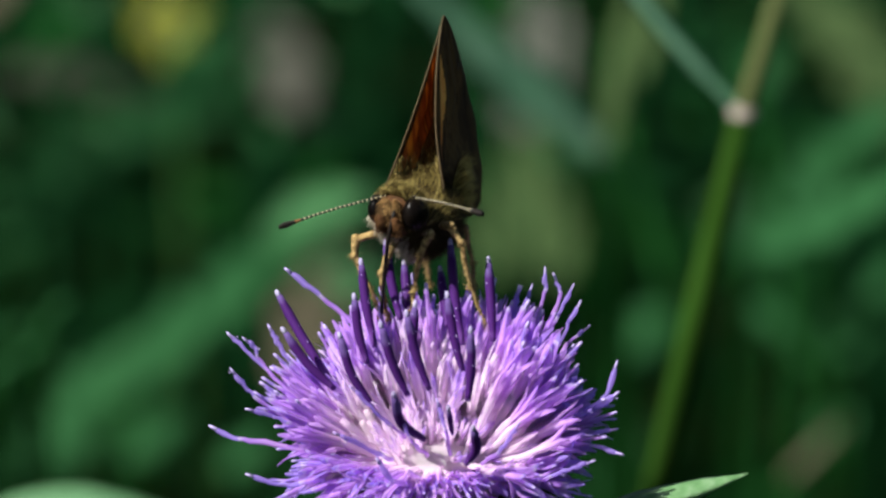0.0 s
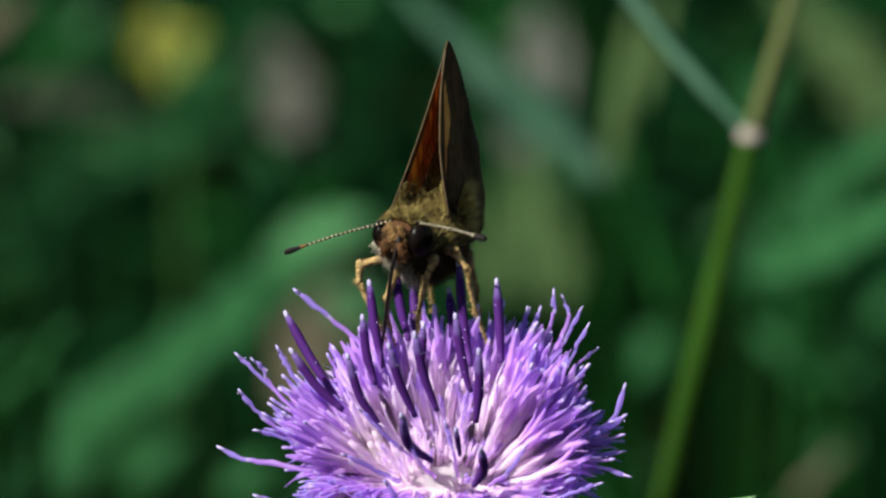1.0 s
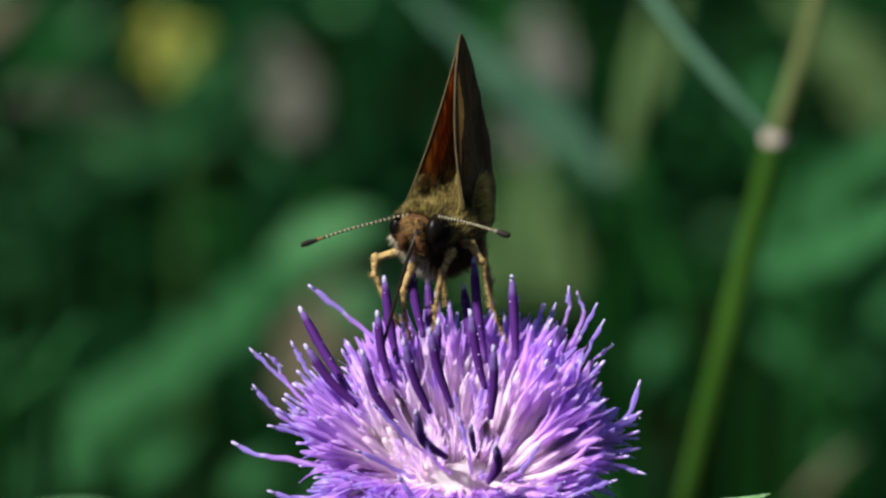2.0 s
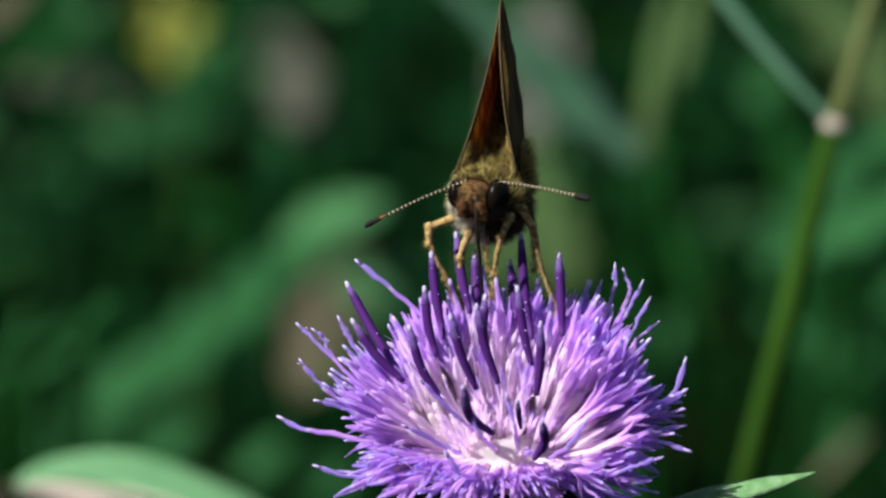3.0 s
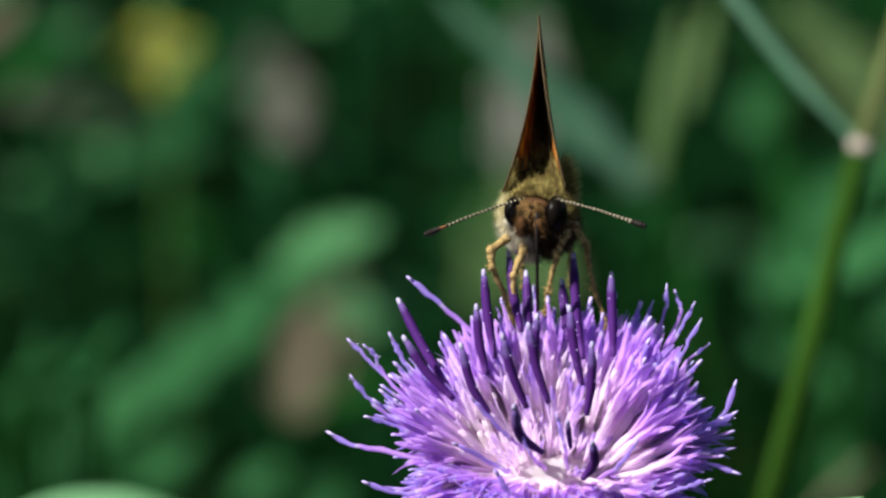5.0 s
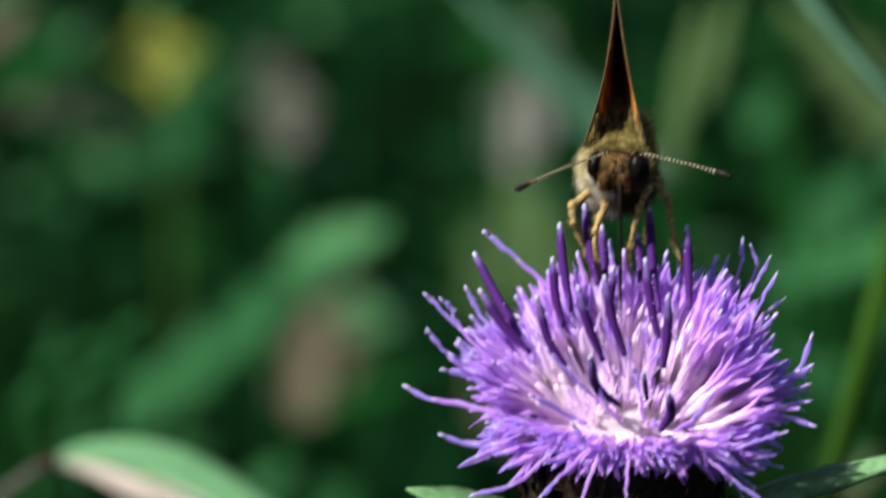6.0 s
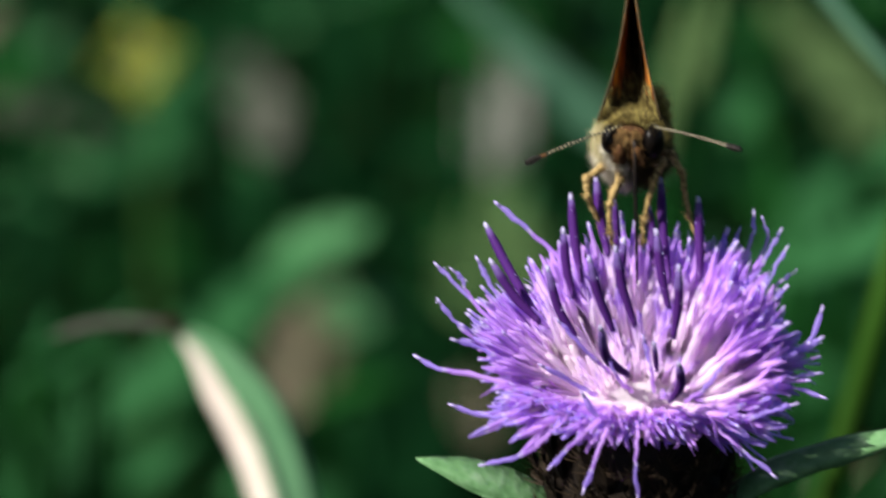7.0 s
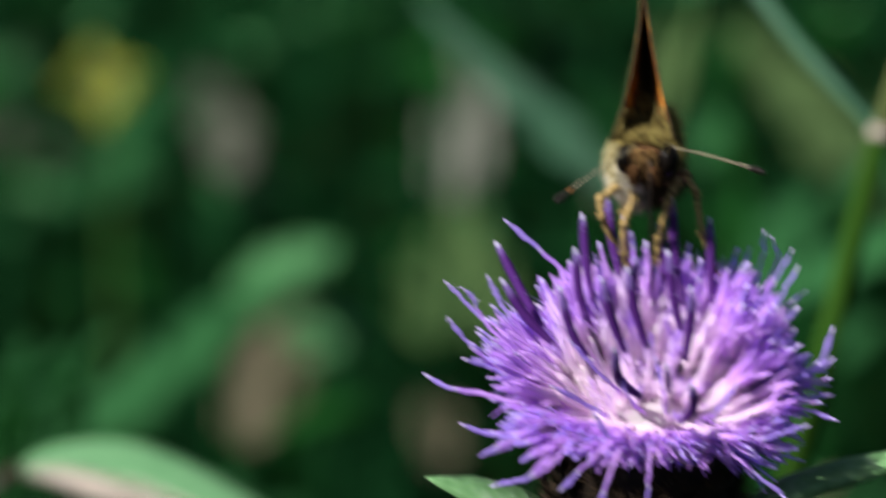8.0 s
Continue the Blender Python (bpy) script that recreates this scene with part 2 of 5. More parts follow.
# soil colour holds the shade under the plants too
SOIL = material("meadow_soil_shaded", [(0.001529, 0.003091, 0.0008593), (0.003824, 0.006802, 0.00172), (0.007647, 0.009273, 0.00322)], 60, rough=0.95, bump=0.8, spec=0.0)
FUR = material("olive_fur", [(0.009375, 0.006094, 0.001688), (0.02625, 0.01781, 0.00375), (0.07969, 0.05812, 0.01313), (0.15, 0.1172, 0.03), (0.3562, 0.2906, 0.1031)], 1500, rough=0.7, detail=5.0, tuft=0.75)
# paler copy of the olive fur, with sunlight on the flank in its colour
LIT_FUR = material("olive_fur_sunlit", [(0.05, 0.034, 0.007), (0.20, 0.14, 0.03), (0.44, 0.33, 0.08), (0.66, 0.52, 0.16)], 1500, rough=0.7, detail=5.0, tuft=0.75)
STRAW_FUR = material("straw_fur", [(0.14, 0.115, 0.05), (0.30, 0.26, 0.13), (0.50, 0.46, 0.30)], 1600, rough=0.7, tuft=0.6)
PALE_FUR = material("pale_fur", [(0.375, 0.33, 0.2325), (0.585, 0.54, 0.435)], 1800, rough=0.7, sheen=0.0, tuft=0.6)
BODY = material("body_dark_brown", [(0.02582, 0.01722, 0.00775), (0.06886, 0.04304, 0.01722)], 2600, rough=0.8, bump=0.6)
FACE = material("face_russet", [(0.02282, 0.009765, 0.003427), (0.07605, 0.03416, 0.009997)], 2600, rough=0.8, bump=0.8)
EYE = material("eye_black", [(0.001537, 0.001153, 0.001153), (0.004612, 0.00346, 0.00269)], 3000, rough=0.3, bump=0.3, spec=0.05)
HORN = material("horn_black", [(0.004612, 0.003844, 0.003844), (0.01537, 0.01153, 0.009224)], 3000, rough=0.4)
RING = material("antenna_cream", [(0.2991, 0.2637, 0.1583), (0.4184, 0.3862, 0.2661)], 3000, rough=0.6)
RUST = material("antenna_rust", [(0.1255, 0.0538, 0.01922), (0.1793, 0.08966, 0.03842)], 3000, rough=0.6)
LEG = material("leg_tan", [(0.03, 0.018, 0.007), (0.14, 0.09, 0.033), (0.31, 0.22, 0.09), (0.08, 0.048, 0.017), (0.40, 0.30, 0.15)], 3000, rough=0.8, bump=0.9, detail=6.0)
TAN = material("tan_face_hair", [(0.01361, 0.008679, 0.00415), (0.06804, 0.03687, 0.01244), (0.2041, 0.1171, 0.0415), (0.5443, 0.347, 0.1453)], 1500, rough=0.8, detail=5.0, tuft=0.75)
ORANGE = material("wing_orange", [(0.86, 0.52, 0.07), (0.86, 0.42, 0.05), (0.42, 0.12, 0.028), (0.15, 0.05, 0.016), (0.86, 0.36, 0.045), (0.86, 0.52, 0.07)], 1900, rough=0.75, bump=0.6, through_light=0.6, stretch=(1, 0.8, 0.14))
UNDER = material("wing_underside_brown", [(0.00864, 0.0045, 0.0015), (0.02448, 0.0126, 0.004), (0.04176, 0.0228, 0.0065), (0.0864, 0.0492, 0.014), (0.03456, 0.018, 0.005)], 2600, rough=0.85, bump=0.9, through_light=0.06, stretch=(1, 0.7, 0.3), detail=7.0)
STREAK = material("wing_streak_tawny", [(0.26, 0.085, 0.016), (0.60, 0.22, 0.036), (0.74, 0.36, 0.075)], 2200, rough=0.85, bump=0.8, stretch=(1, 0.7, 0.2), detail=6.0)
MARGIN = material("wing_margin_pale", [(0.04262, 0.02996, 0.01366), (0.07674, 0.05794, 0.03077)], 2000, rough=0.8)


# ---- ground ----
def ground():
    bm = bmesh.new()
    rings = [0.0, 0.15, 0.3, 0.5, 0.75, 1.0, 1.3, 1.7, 2.3, 3.5, 6, 12, 30, 90, 300]
    last = None
    for r in rings:
        n = 48
        row = [bm.verts.new((r * math.cos(a), 0.6 + r * math.sin(a),
                             0.012 * noise.noise(Vector((math.cos(a) * r * 3, math.sin(a) * r * 3, 0))) * min(1, 4 * r)))
               for a in [2 * math.pi * k / n for k in range(n)]] if r else [bm.verts.new((0, 0.6, 0))]
        if last:
            for k in range(n):
                if len(last) == 1:
                    bm.faces.new((last[0], row[k], row[(k + 1) % n]))
                else:
                    bm.faces.new((last[k], row[k], row[(k + 1) % n], last[(k + 1) % n]))
        last = row
    ob = part("ground", bm, SOIL, None)
    return tagged(ob, "meadow soil with moss and litter, darkened for shade", "ground", kind="structure")


def turf():
    """Short meadow grass over the ground near the plants."""
    rng = random.Random(5)
    verts, faces = [], []
    for i in range(17000):
        if i < 12000:
            x, y = rng.uniform(-0.28, 0.28), rng.uniform(0.25, 1.25)
        else:
            r, a = 0.3 + 2.2 * rng.random() ** 0.7, rng.uniform(0, 2 * math.pi)
            x, y = r * math.cos(a), 0.6 + r * math.sin(a)
        tall = rng.uniform(0.006, 0.022)
        a, lean = rng.uniform(0, 2 * math.pi), rng.uniform(0.1, 0.9)
        w = rng.uniform(0.0006, 0.0018)
        s = Vector((-math.sin(a), math.cos(a), 0)) * w
        d = Vector((math.cos(a), math.sin(a), 0)) * tall * lean
        base = Vector((x, y, -0.01))
        k = len(verts)
        for f, g in ((0, 1.0), (0.45, 0.8), (0.8, 0.45)):
            c = base + Vector((0, 0, (tall + 0.01) * (f - 0.25 * f * f * lean))) + d * f * f
            verts += [c - s * g, c + s * g, c + Vector((math.cos(a), math.sin(a), 0.3)) * w * 0.3 * g]
        tip = base + Vector((0, 0, (tall + 0.01) * (1 - 0.25 * lean))) + d
        verts.append(tip)
        for r in (0, 3):
            faces += [(k + r, k + r + 2, k + r + 5, k + r + 3), (k + r + 2, k + r + 1, k + r + 4, k + r + 5)]
        faces += [(k + 6, k + 8, k + 9), (k + 8, k + 7, k + 9)]
    me = bpy.data.meshes.new("turf")
    me.from_pydata(verts, [], faces)
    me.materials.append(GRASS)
    return tagged(new("turf", me), "short green meadow grass growing from soil, coloured as in shade", "grass", kind="stuff")


def tall_grass():
    """Taller tufts round about, clear of the small scene itself."""
    rng = random.Random(21)
    bm = bmesh.new()
    made = 0
    while made < 230:
        r, a = 0.75 + 2.9 * rng.random(), rng.uniform(0, 2 * math.pi)
        x, y = r * math.cos(a), 0.3 + r * math.sin(a)
        if y > 0 and abs(x) < 0.42 + 0.1 * y and y < 2.2 or y < 0 and abs(x) < 0.25:
            continue
        made += 1
        for k in range(16):
            b, tall, lean = rng.uniform(0, 2 * math.pi), rng.uniform(0.1, 0.3), rng.uniform(0.1, 0.7)
            foot = Vector((x + rng.uniform(-0.03, 0.03), y + rng.uniform(-0.03, 0.03), -0.01))
            out = Vector((math.cos(b), math.sin(b), 0))
            blade(bm, [foot + Vector((0, 0, tall * f * (1 - 0.25 * lean * f))) + out * tall * lean * f * f for f in (0, 0.4, 0.75, 1)],
                  [0.003, 0.004, 0.003, 0.0005], (-math.sin(b), math.cos(b), 0), 0.0002, 0.2)
    return tagged(part("tall_grass", bm, GRASS, None), "tufts of taller green meadow grass", "grass", kind="stuff")


# ---- plants behind ----
def rooted(bm, top, ground_at, r0, r1, mat=0):
    """A stalk that rises from the soil and bends over to top."""
    foot = Vector((ground_at[0], ground_at[1], -0.02))
    mid = foot.lerp(Vector(top), 0.55) + Vector((0, 0, 0.2 * (top[2] + 0.02)))
    tube(bm, curve([foot, mid, top], 8), [r1 + (r0 - r1) * (1 - k / 7) for k in range(8)], 6, mat)


def leafy(name, label, category, blades, mat, stalk_mat=None, group="", leaf="leaf", fold=0.15):
    """A plant of leaves: each from a base to a tip (a, b, depth), with its width in mm and its sag."""
    first = spot(*blades[0][0])
    foot = (first.x, first.y + 0.03 + 0.1 * max(first.z, 0))
    ob = thing(name, pose(foot[0], foot[1], 0), label, category, group)
    for base, tip, width, sag in blades:
        p, q = spot(*base), spot(*tip)
        bm = bmesh.new()
        rooted(bm, p, (foot[0] + 0.15 * (p.x - foot[0]), foot[1]), 0.0008, 0.0004)
        s = part("stalk", bm, stalk_mat or HERB, ob)
        s.matrix_parent_inverse = ob.matrix_basis.inverted()
        bm = bmesh.new()
        n = 12
        mid = p.lerp(q, 0.5) + UP * sag * MM - AHEAD * abs(sag) * 0.4 * MM
        way = (q - p).normalized()
        side = way.cross(AHEAD - UP * 0.55)
        ragged = random.Random(round(p.x * 1e5) + round(q.z * 1e5))
        ws = [width * ragged.uniform(0.78, 1.12) * MM * max(0.06, math.sin(math.pi * min(1, (0.04 + 0.96 * i / (n - 1))) ** 0.8) ** 0.75) for i in range(n)]
        blade(bm, curve([p, mid, q], n), ws, side, 0.0003, fold, wave=0.2)
        s = part(leaf, bm, mat, ob)
        s.matrix_parent_inverse = ob.matrix_basis.inverted()
    return ob


def yellow_flower(a, b, d, size):
    c = spot(a, b, d)
    foot = (c.x + 0.004, c.y + 0.03)
    ob = thing("yellow_flower", pose(foot[0], foot[1], 0), "small yellow meadow flower with narrow petals on a thin stalk", "flower")
    inv = ob.matrix_basis.inverted()
    bm = bmesh.new()
    rooted(bm, c - Vector((0, 0, 0.002)), foot, 0.0012, 0.0007)
    part("stalk", bm, STALK, ob).matrix_parent_inverse = inv
    face = (UP * 0.6 - AHEAD * 0.8).normalized()
    m = Matrix.Translation(c) @ along(face)
    bm = bmesh.new()
    ellipsoid(bm, (0, 0, 0.4 * MM), (size * 0.22 * MM, size * 0.22 * MM, 0.9 * MM), rough=0.2)
    bm.transform(m)
    part("disc", bm, BROWN, ob).matrix_parent_inverse = inv
    for k in range(11):
        bm = bmesh.new()
        t = 2 * math.pi * k / 11 + 0.2 * math.sin(k * 5)
        way = Vector((math.cos(t), math.sin(t), 0.18 + 0.15 * math.sin(k * 3)))
        reach = size * (0.62 + 0.42 * (k * 0.618 % 1.0))
        blade(bm, [way * reach * MM * f - Vector((0, 0, 0.3 * f * f * MM)) for f in (0.12, 0.35, 0.6, 0.85, 1.0)],
              [size * MM * f for f in (0.1, 0.26, 0.34, 0.3, 0.12)], (-math.sin(t), math.cos(t), 0), 0.0002)
        bm.transform(m)
        part("petal", bm, YELLOW, ob).matrix_parent_inverse = inv


def plants_behind():
    yellow_flower(-38.2, 31.0, 1.10, 7.4)
    # broad leaves, each given by base and tip
    leafy("meadow_herb", "round green leaves of a low meadow herb", "herb",
          [((-46.5, 13.6, 1.06), (-26.3, 22.2, 1.10), 9.3, 0.7), ((-36.8, 23.9, 1.08), (-30.3, 31.2, 1.10), 5.1, 0.0), ((-37.8, 19.6, 1.05), (-31.5, 24.3, 1.05), 4.9, 0.0)], SAGE, group="meadow herbs")
    leafy("dry_leaf", "grey withered leaf on a thin stalk", "leaf",
          [((-59.4, 24.1, 1.08), (-38.0, 21.3, 1.10), 6.4, 1.0)], DRY, group="withered leaves")
    leafy("dry_leaf", "broad grey withered upright leaf", "leaf",
          [((-20.4, 18.6, 1.08), (-24.4, 33.6, 1.13), 9.4, 0.9), ((-21.4, 19.6, 1.10), (-13.6, 15.7, 1.10), 5.1, 0.0)], LITTER, group="withered leaves")
    leafy("dry_leaf", "tall bleached grey withered leaf", "leaf",
          [((10.8, 16.1, 1.12), (14.0, 38.3, 1.18), 11.7, 0.0), ((9.6, 20.9, 1.14), (11.4, 31.1, 1.16), 5.4, 0.0)], BLEACHED, group="withered leaves")
    leafy("dry_leaf", "olive half-withered leaf low in the herbs", "leaf",
          [((6.3, -3.8, 1.08), (12.4, 16.9, 1.12), 12.0, 0.3), ((15.7, -4.6, 1.06), (11.8, 13.3, 1.08), 9.2, 0.0)], OLIVE, group="withered leaves")
    leafy("dry_leaf", "brown curled withered leaf among the herbs", "leaf",
          [((-21.5, -18.8, 0.98), (-12.6, 1.0, 1.00), 11.6, 0.8), ((-16.4, -7.9, 0.97), (-9.9, -1.5, 0.98), 5.3, 0.0)], BROWN, group="withered leaves")
    leafy("dry_leaf", "brown withered leaf lying against grass", "leaf",
          [((8.6, -22.4, 1.05), (7.3, -9.6, 1.10), 7.5, 0.0), ((-14.4, -7.7, 1.00), (-7.3, 0.1, 1.02), 7.1, 0.5)], BROWN, group="withered leaves")
    # shade low among the herbs is put into the TEAL colour
    leafy("meadow_herb", "blue-green broad leaves of a herb, darkened for shade", "herb",
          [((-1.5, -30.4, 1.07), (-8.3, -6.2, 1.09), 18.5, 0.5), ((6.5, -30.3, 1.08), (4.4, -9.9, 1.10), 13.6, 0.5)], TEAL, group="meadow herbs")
    leafy("meadow_herb", "small pale curled leaf of a low herb", "herb",
          [((-13.2, -8.1, 0.94), (-6.0, -1.7, 0.95), 5.2, 0.6), ((-12.8, -18.3, 0.94), (-8.3, -12.7, 0.95), 3.2, 0.0), ((-17.2, -4.9, 0.94), (-8.4, -0.8, 0.95), 5.2, 0.0)], PALE, group="meadow herbs")
    leafy("grass_blade", "broad light green grass blade leaning over", "grass",
          [((-47.2, -21.1, 0.92), (-17.0, 3.4, 0.92), 9.3, 1.0)], SAGE, group="broad grass blades")
    leafy("grass_blade", "pale green grass blade end lying over another", "grass",
          [((-24.5, 0.3, 0.93), (-9.7, 7.8, 0.93), 7.6, 0.9)], PALE, group="broad grass blades")
    leafy("grass_blade", "broad green grass blade", "grass",
          [((-61.6, -32.3, 0.90), (-40.0, -11.1, 0.90), 6.3, 0.7)], SAGE, group="broad grass blades")
    leafy("meadow_herb", "bright small green leaves of a herb", "herb",
          [((-66.1, -14.1, 0.68), (-62.2, -11.3, 0.68), 1.2, 0.0), ((-60.6, -12.5, 0.68), (-57.5, -9.1, 0.68), 1.1, 0.0), ((-62.9, -18.0, 0.68), (-58.3, -14.8, 0.68), 1.2, 0.0), ((-58.3, -14.8, 0.68), (-53.6, -12.5, 0.68), 1.0, 0.0), ((-68.4, -18.8, 0.68), (-65.6, -16.0, 0.68), 1.1, 0.0), ((-64.5, -11.8, 0.68), (-63.0, -7.9, 0.68), 1.0, 0.0), ((-56.0, -11.7, 0.68), (-53.7, -8.6, 0.68), 0.8, 0.0), ((-54.4, -9.0, 0.68), (-51.3, -6.6, 0.68), 1.0, 0.0)], SAGE, group="meadow herbs")
    leafy("meadow_herb", "soft green upright leaves of a low herb", "herb",
          [((-51.9, -30.8, 0.94), (-45.8, -13.6, 0.94), 5.9, 0.4), ((-37.8, -18.2, 0.95), (-34.8, -4.2, 0.95), 5.2, 0.0), ((-58.8, -32.7, 0.93), (-51.8, -24.9, 0.93), 5.8, 0.0),
           ((-19.0, -33.5, 0.95), (-14.4, -27.2, 0.95), 6.7, 0.0)], SAGE, group="meadow herbs")
    leafy("meadow_herb", "small dull green leaves of a herb near the ground", "herb",
          [((-44.0, -29.2, 0.90), (-35.5, -22.2, 0.90), 4.9, 0.0), ((-30.0, -31.1, 0.90), (-23.7, -24.9, 0.90), 4.9, 0.0), ((-58.0, -30.3, 0.86), (-49.5, -24.9, 0.86), 4.7, 0.0)], SAGE, group="meadow herbs")
    leafy("dry_leaf", "small brown withered leaf among green herbs", "leaf",
          [((-65.2, 31.6, 1.02), (-58.1, 38.6, 1.03), 4.8, 0.0)], BROWN, group="withered leaves")
    leafy("grass_blade", "grey-green grass blade crossing behind", "grass",
          [((23.9, 11.4, 0.73), (-7.3, 39.9, 0.73), 5.4, -0.3)], GREYBLADE, group="broad grass blades")
    leafy("grass_blade", "olive upright grass blade", "grass",
          [((22.8, 13.0, 0.72), (26.4, 38.3, 0.72), 2.6, 0.3), ((27.2, 23.0, 0.72), (31.2, 40.0, 0.72), 2.6, 0.2)], OLIVE, group="broad grass blades")
    leafy("dry_leaf", "small pinkish withered leaf end", "leaf",
          [((20.0, 13.0, 0.78), (24.7, 17.6, 0.78), 3.0, 0.0)], LITTER, group="withered leaves")
    leafy("grass_blade", "pale wide grass blade arching down", "grass",
          [((66.8, 14.1, 0.98), (45.7, 39.9, 0.98), 11.5, 1.2)], OLIVE, group="broad grass blades")
    leafy("meadow_herb", "soft green long leaf of a herb", "herb",
          [((42.6, 0.1, 0.78), (66.8, 11.0, 0.76), 7.8, -0.8), ((55.9, 14.1, 0.80), (63.7, 20.4, 0.80), 5.0, 0.0)], SAGE, group="meadow herbs")
    leafy("meadow_herb", "green leaf of a tall herb", "herb",
          [((41.1, 21.0, 1.00), (46.5, 28.1, 1.00), 6.2, 0.0)], SAGE, group="meadow herbs")
    leafy("meadow_herb", "green leaves of a herb in half shade", "herb",
          [((41.9, -1.8, 0.90), (53.5, 9.3, 0.90), 9.1, 0.4), ((24.7, -14.7, 0.95), (30.9, -7.7, 0.95), 5.9, 0.0), ((47.9, 5.4, 0.95), (57.1, 17.3, 0.95), 7.4, 0.0)], SAGE, group="meadow herbs")
    leafy("meadow_herb", "sunlit leaf tips of a low herb", "herb",
          [((58.2, -7.4, 0.90), (64.4, -1.1, 0.90), 3.5, 0.0), ((48.8, -15.3, 0.95), (55.0, -10.6, 0.95), 4.4, 0.0), ((18.4, -34.2, 0.95), (25.4, -28.0, 0.95), 5.2, 0.0),
           ((52.4, -26.7, 0.95), (57.1, -22.0, 0.95), 5.9, 0.0)], SAGE, group="meadow herbs")
    leafy("withered_grass", "thin brown withered grass blade", "grass",
          [((47.3, -31.9, 0.80), (55.9, -23.3, 0.80), 1.2, 0.0)], BROWN, group="withered leaves")
    leafy("thin_grass", "tangle of thin muted green grass blades", "grass",
          [((33.2, -15.5, 0.80), (21.5, 29.7, 0.82), 1.5, 0.6), ((49.6, -20.2, 0.86), (40.3, 37.5, 0.88), 2.0, -0.7), ((26.2, -32.7, 0.90), (21.5, 1.6, 0.90), 2.8, 0.4),
           ((55.9, -34.2, 0.84), (49.6, 4.8, 0.84), 2.0, 0.0)], HERB, group="broad grass blades")


def undergrowth():
    """Many small leaves of low herbs that close the view behind, most darkened to hold the shade."""
    rng = random.Random(11)
    bm = bmesh.new()
    for i in range(900):
        near = i < 170
        d = rng.uniform(0.92, 1.1) if near else rng.uniform(1.13, 1.6)
        a, b = rng.uniform(-110, 100), rng.uniform(-70, 70)
        if near and (20 < a < 42 and -4 < b < 26 or -18 < a < -1 and 17 < b < 34):
            continue
        p = spot(a, b, d)
        p.z = max(p.z, rng.uniform(0.004, 0.03))
        a = rng.uniform(0, 2 * math.pi)
        size = (rng.uniform(6, 15) if near else rng.uniform(10, 30)) * MM
        way = Vector((math.cos(a), math.sin(a), rng.uniform(-0.2, 0.8))).normalized()
        side = way.cross(Vector((rng.uniform(-0.5, 0.5), -0.6, 1)))
        k = rng.uniform(0.3, 0.55)
        # the few SAGE and PALE leaves stand in for sunlit ones
        blade(bm, [p + way * size * f + Vector((0, 0, -size * 0.3 * f * f)) for f in (0, 0.25, 0.5, 0.75, 1)],
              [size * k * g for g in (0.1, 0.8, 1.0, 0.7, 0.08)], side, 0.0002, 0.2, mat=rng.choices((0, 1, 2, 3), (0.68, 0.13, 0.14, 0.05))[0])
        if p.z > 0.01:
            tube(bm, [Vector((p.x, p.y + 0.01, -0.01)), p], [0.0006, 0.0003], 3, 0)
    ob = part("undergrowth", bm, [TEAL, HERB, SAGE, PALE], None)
    return tagged(ob, "dense low leaves of meadow herbs, mostly coloured as in shade", "undergrowth", kind="stuff")


# ---- the jointed grass stem ----
def jointed_stem():
    path = [spot(26.4, -46, 0.545), spot(29.6, -31.9, 0.535), spot(33.6, -14, 0.53), spot(36.7, -0.7, 0.53), spot(39.5, 11, 0.53), spot(41.3, 18.3, 0.53)]
    top = [spot(41.3, 18.3, 0.53), spot(43.8, 26.6, 0.53), spot(46.4, 35.5, 0.532), spot(51, 52, 0.535)]
    foot = Vector((path[0].x - 0.03, path[0].y + 0.05, -0.02))
    ob = thing("jointed_grass_stem", pose(foot.x, foot.y, 0), "tall green jointed grass stem with a pale knot", "grass stem")
    inv = ob.matrix_basis.inverted()
    bm = bmesh.new()
    line = curve([foot, foot.lerp(path[0], 0.5) + Vector((-0.004, 0, 0.02))] + path, 40)
    tube(bm, line, [1.15 * MM - 0.35 * MM * i / 39 for i in range(40)], 10)
    part("lower_stem", bm, CULM, ob).matrix_parent_inverse = inv
    bm = bmesh.new()
    tube(bm, curve(top, 14), [0.72 * MM - 0.2 * MM * i / 13 for i in range(14)], 10)
    part("upper_stem", bm, STRAW, ob, "straw-coloured upper stem").matrix_parent_inverse = inv
    bm = bmesh.new()
    ellipsoid(bm, path[-1], (1.0 * MM, 0.95 * MM, 0.75 * MM), rough=0.25)
    part("joint", bm, NODE, ob, "pale swollen joint").matrix_parent_inverse = inv
    bm = bmesh.new()
    twig = curve([path[-1], spot(36, 24, 0.532), spot(29, 32, 0.535), spot(20, 44, 0.54)], 12)
    blade(bm, twig, [1.1 * MM] * 4 + [1.5 * MM] * 7 + [0.3 * MM], AHEAD.cross(twig[5] - twig[0]), 0.0003, 0.3)
    part("side_blade", bm, GREYBLADE, ob, "narrow grey-green side blade").matrix_parent_inverse = inv
    return ob


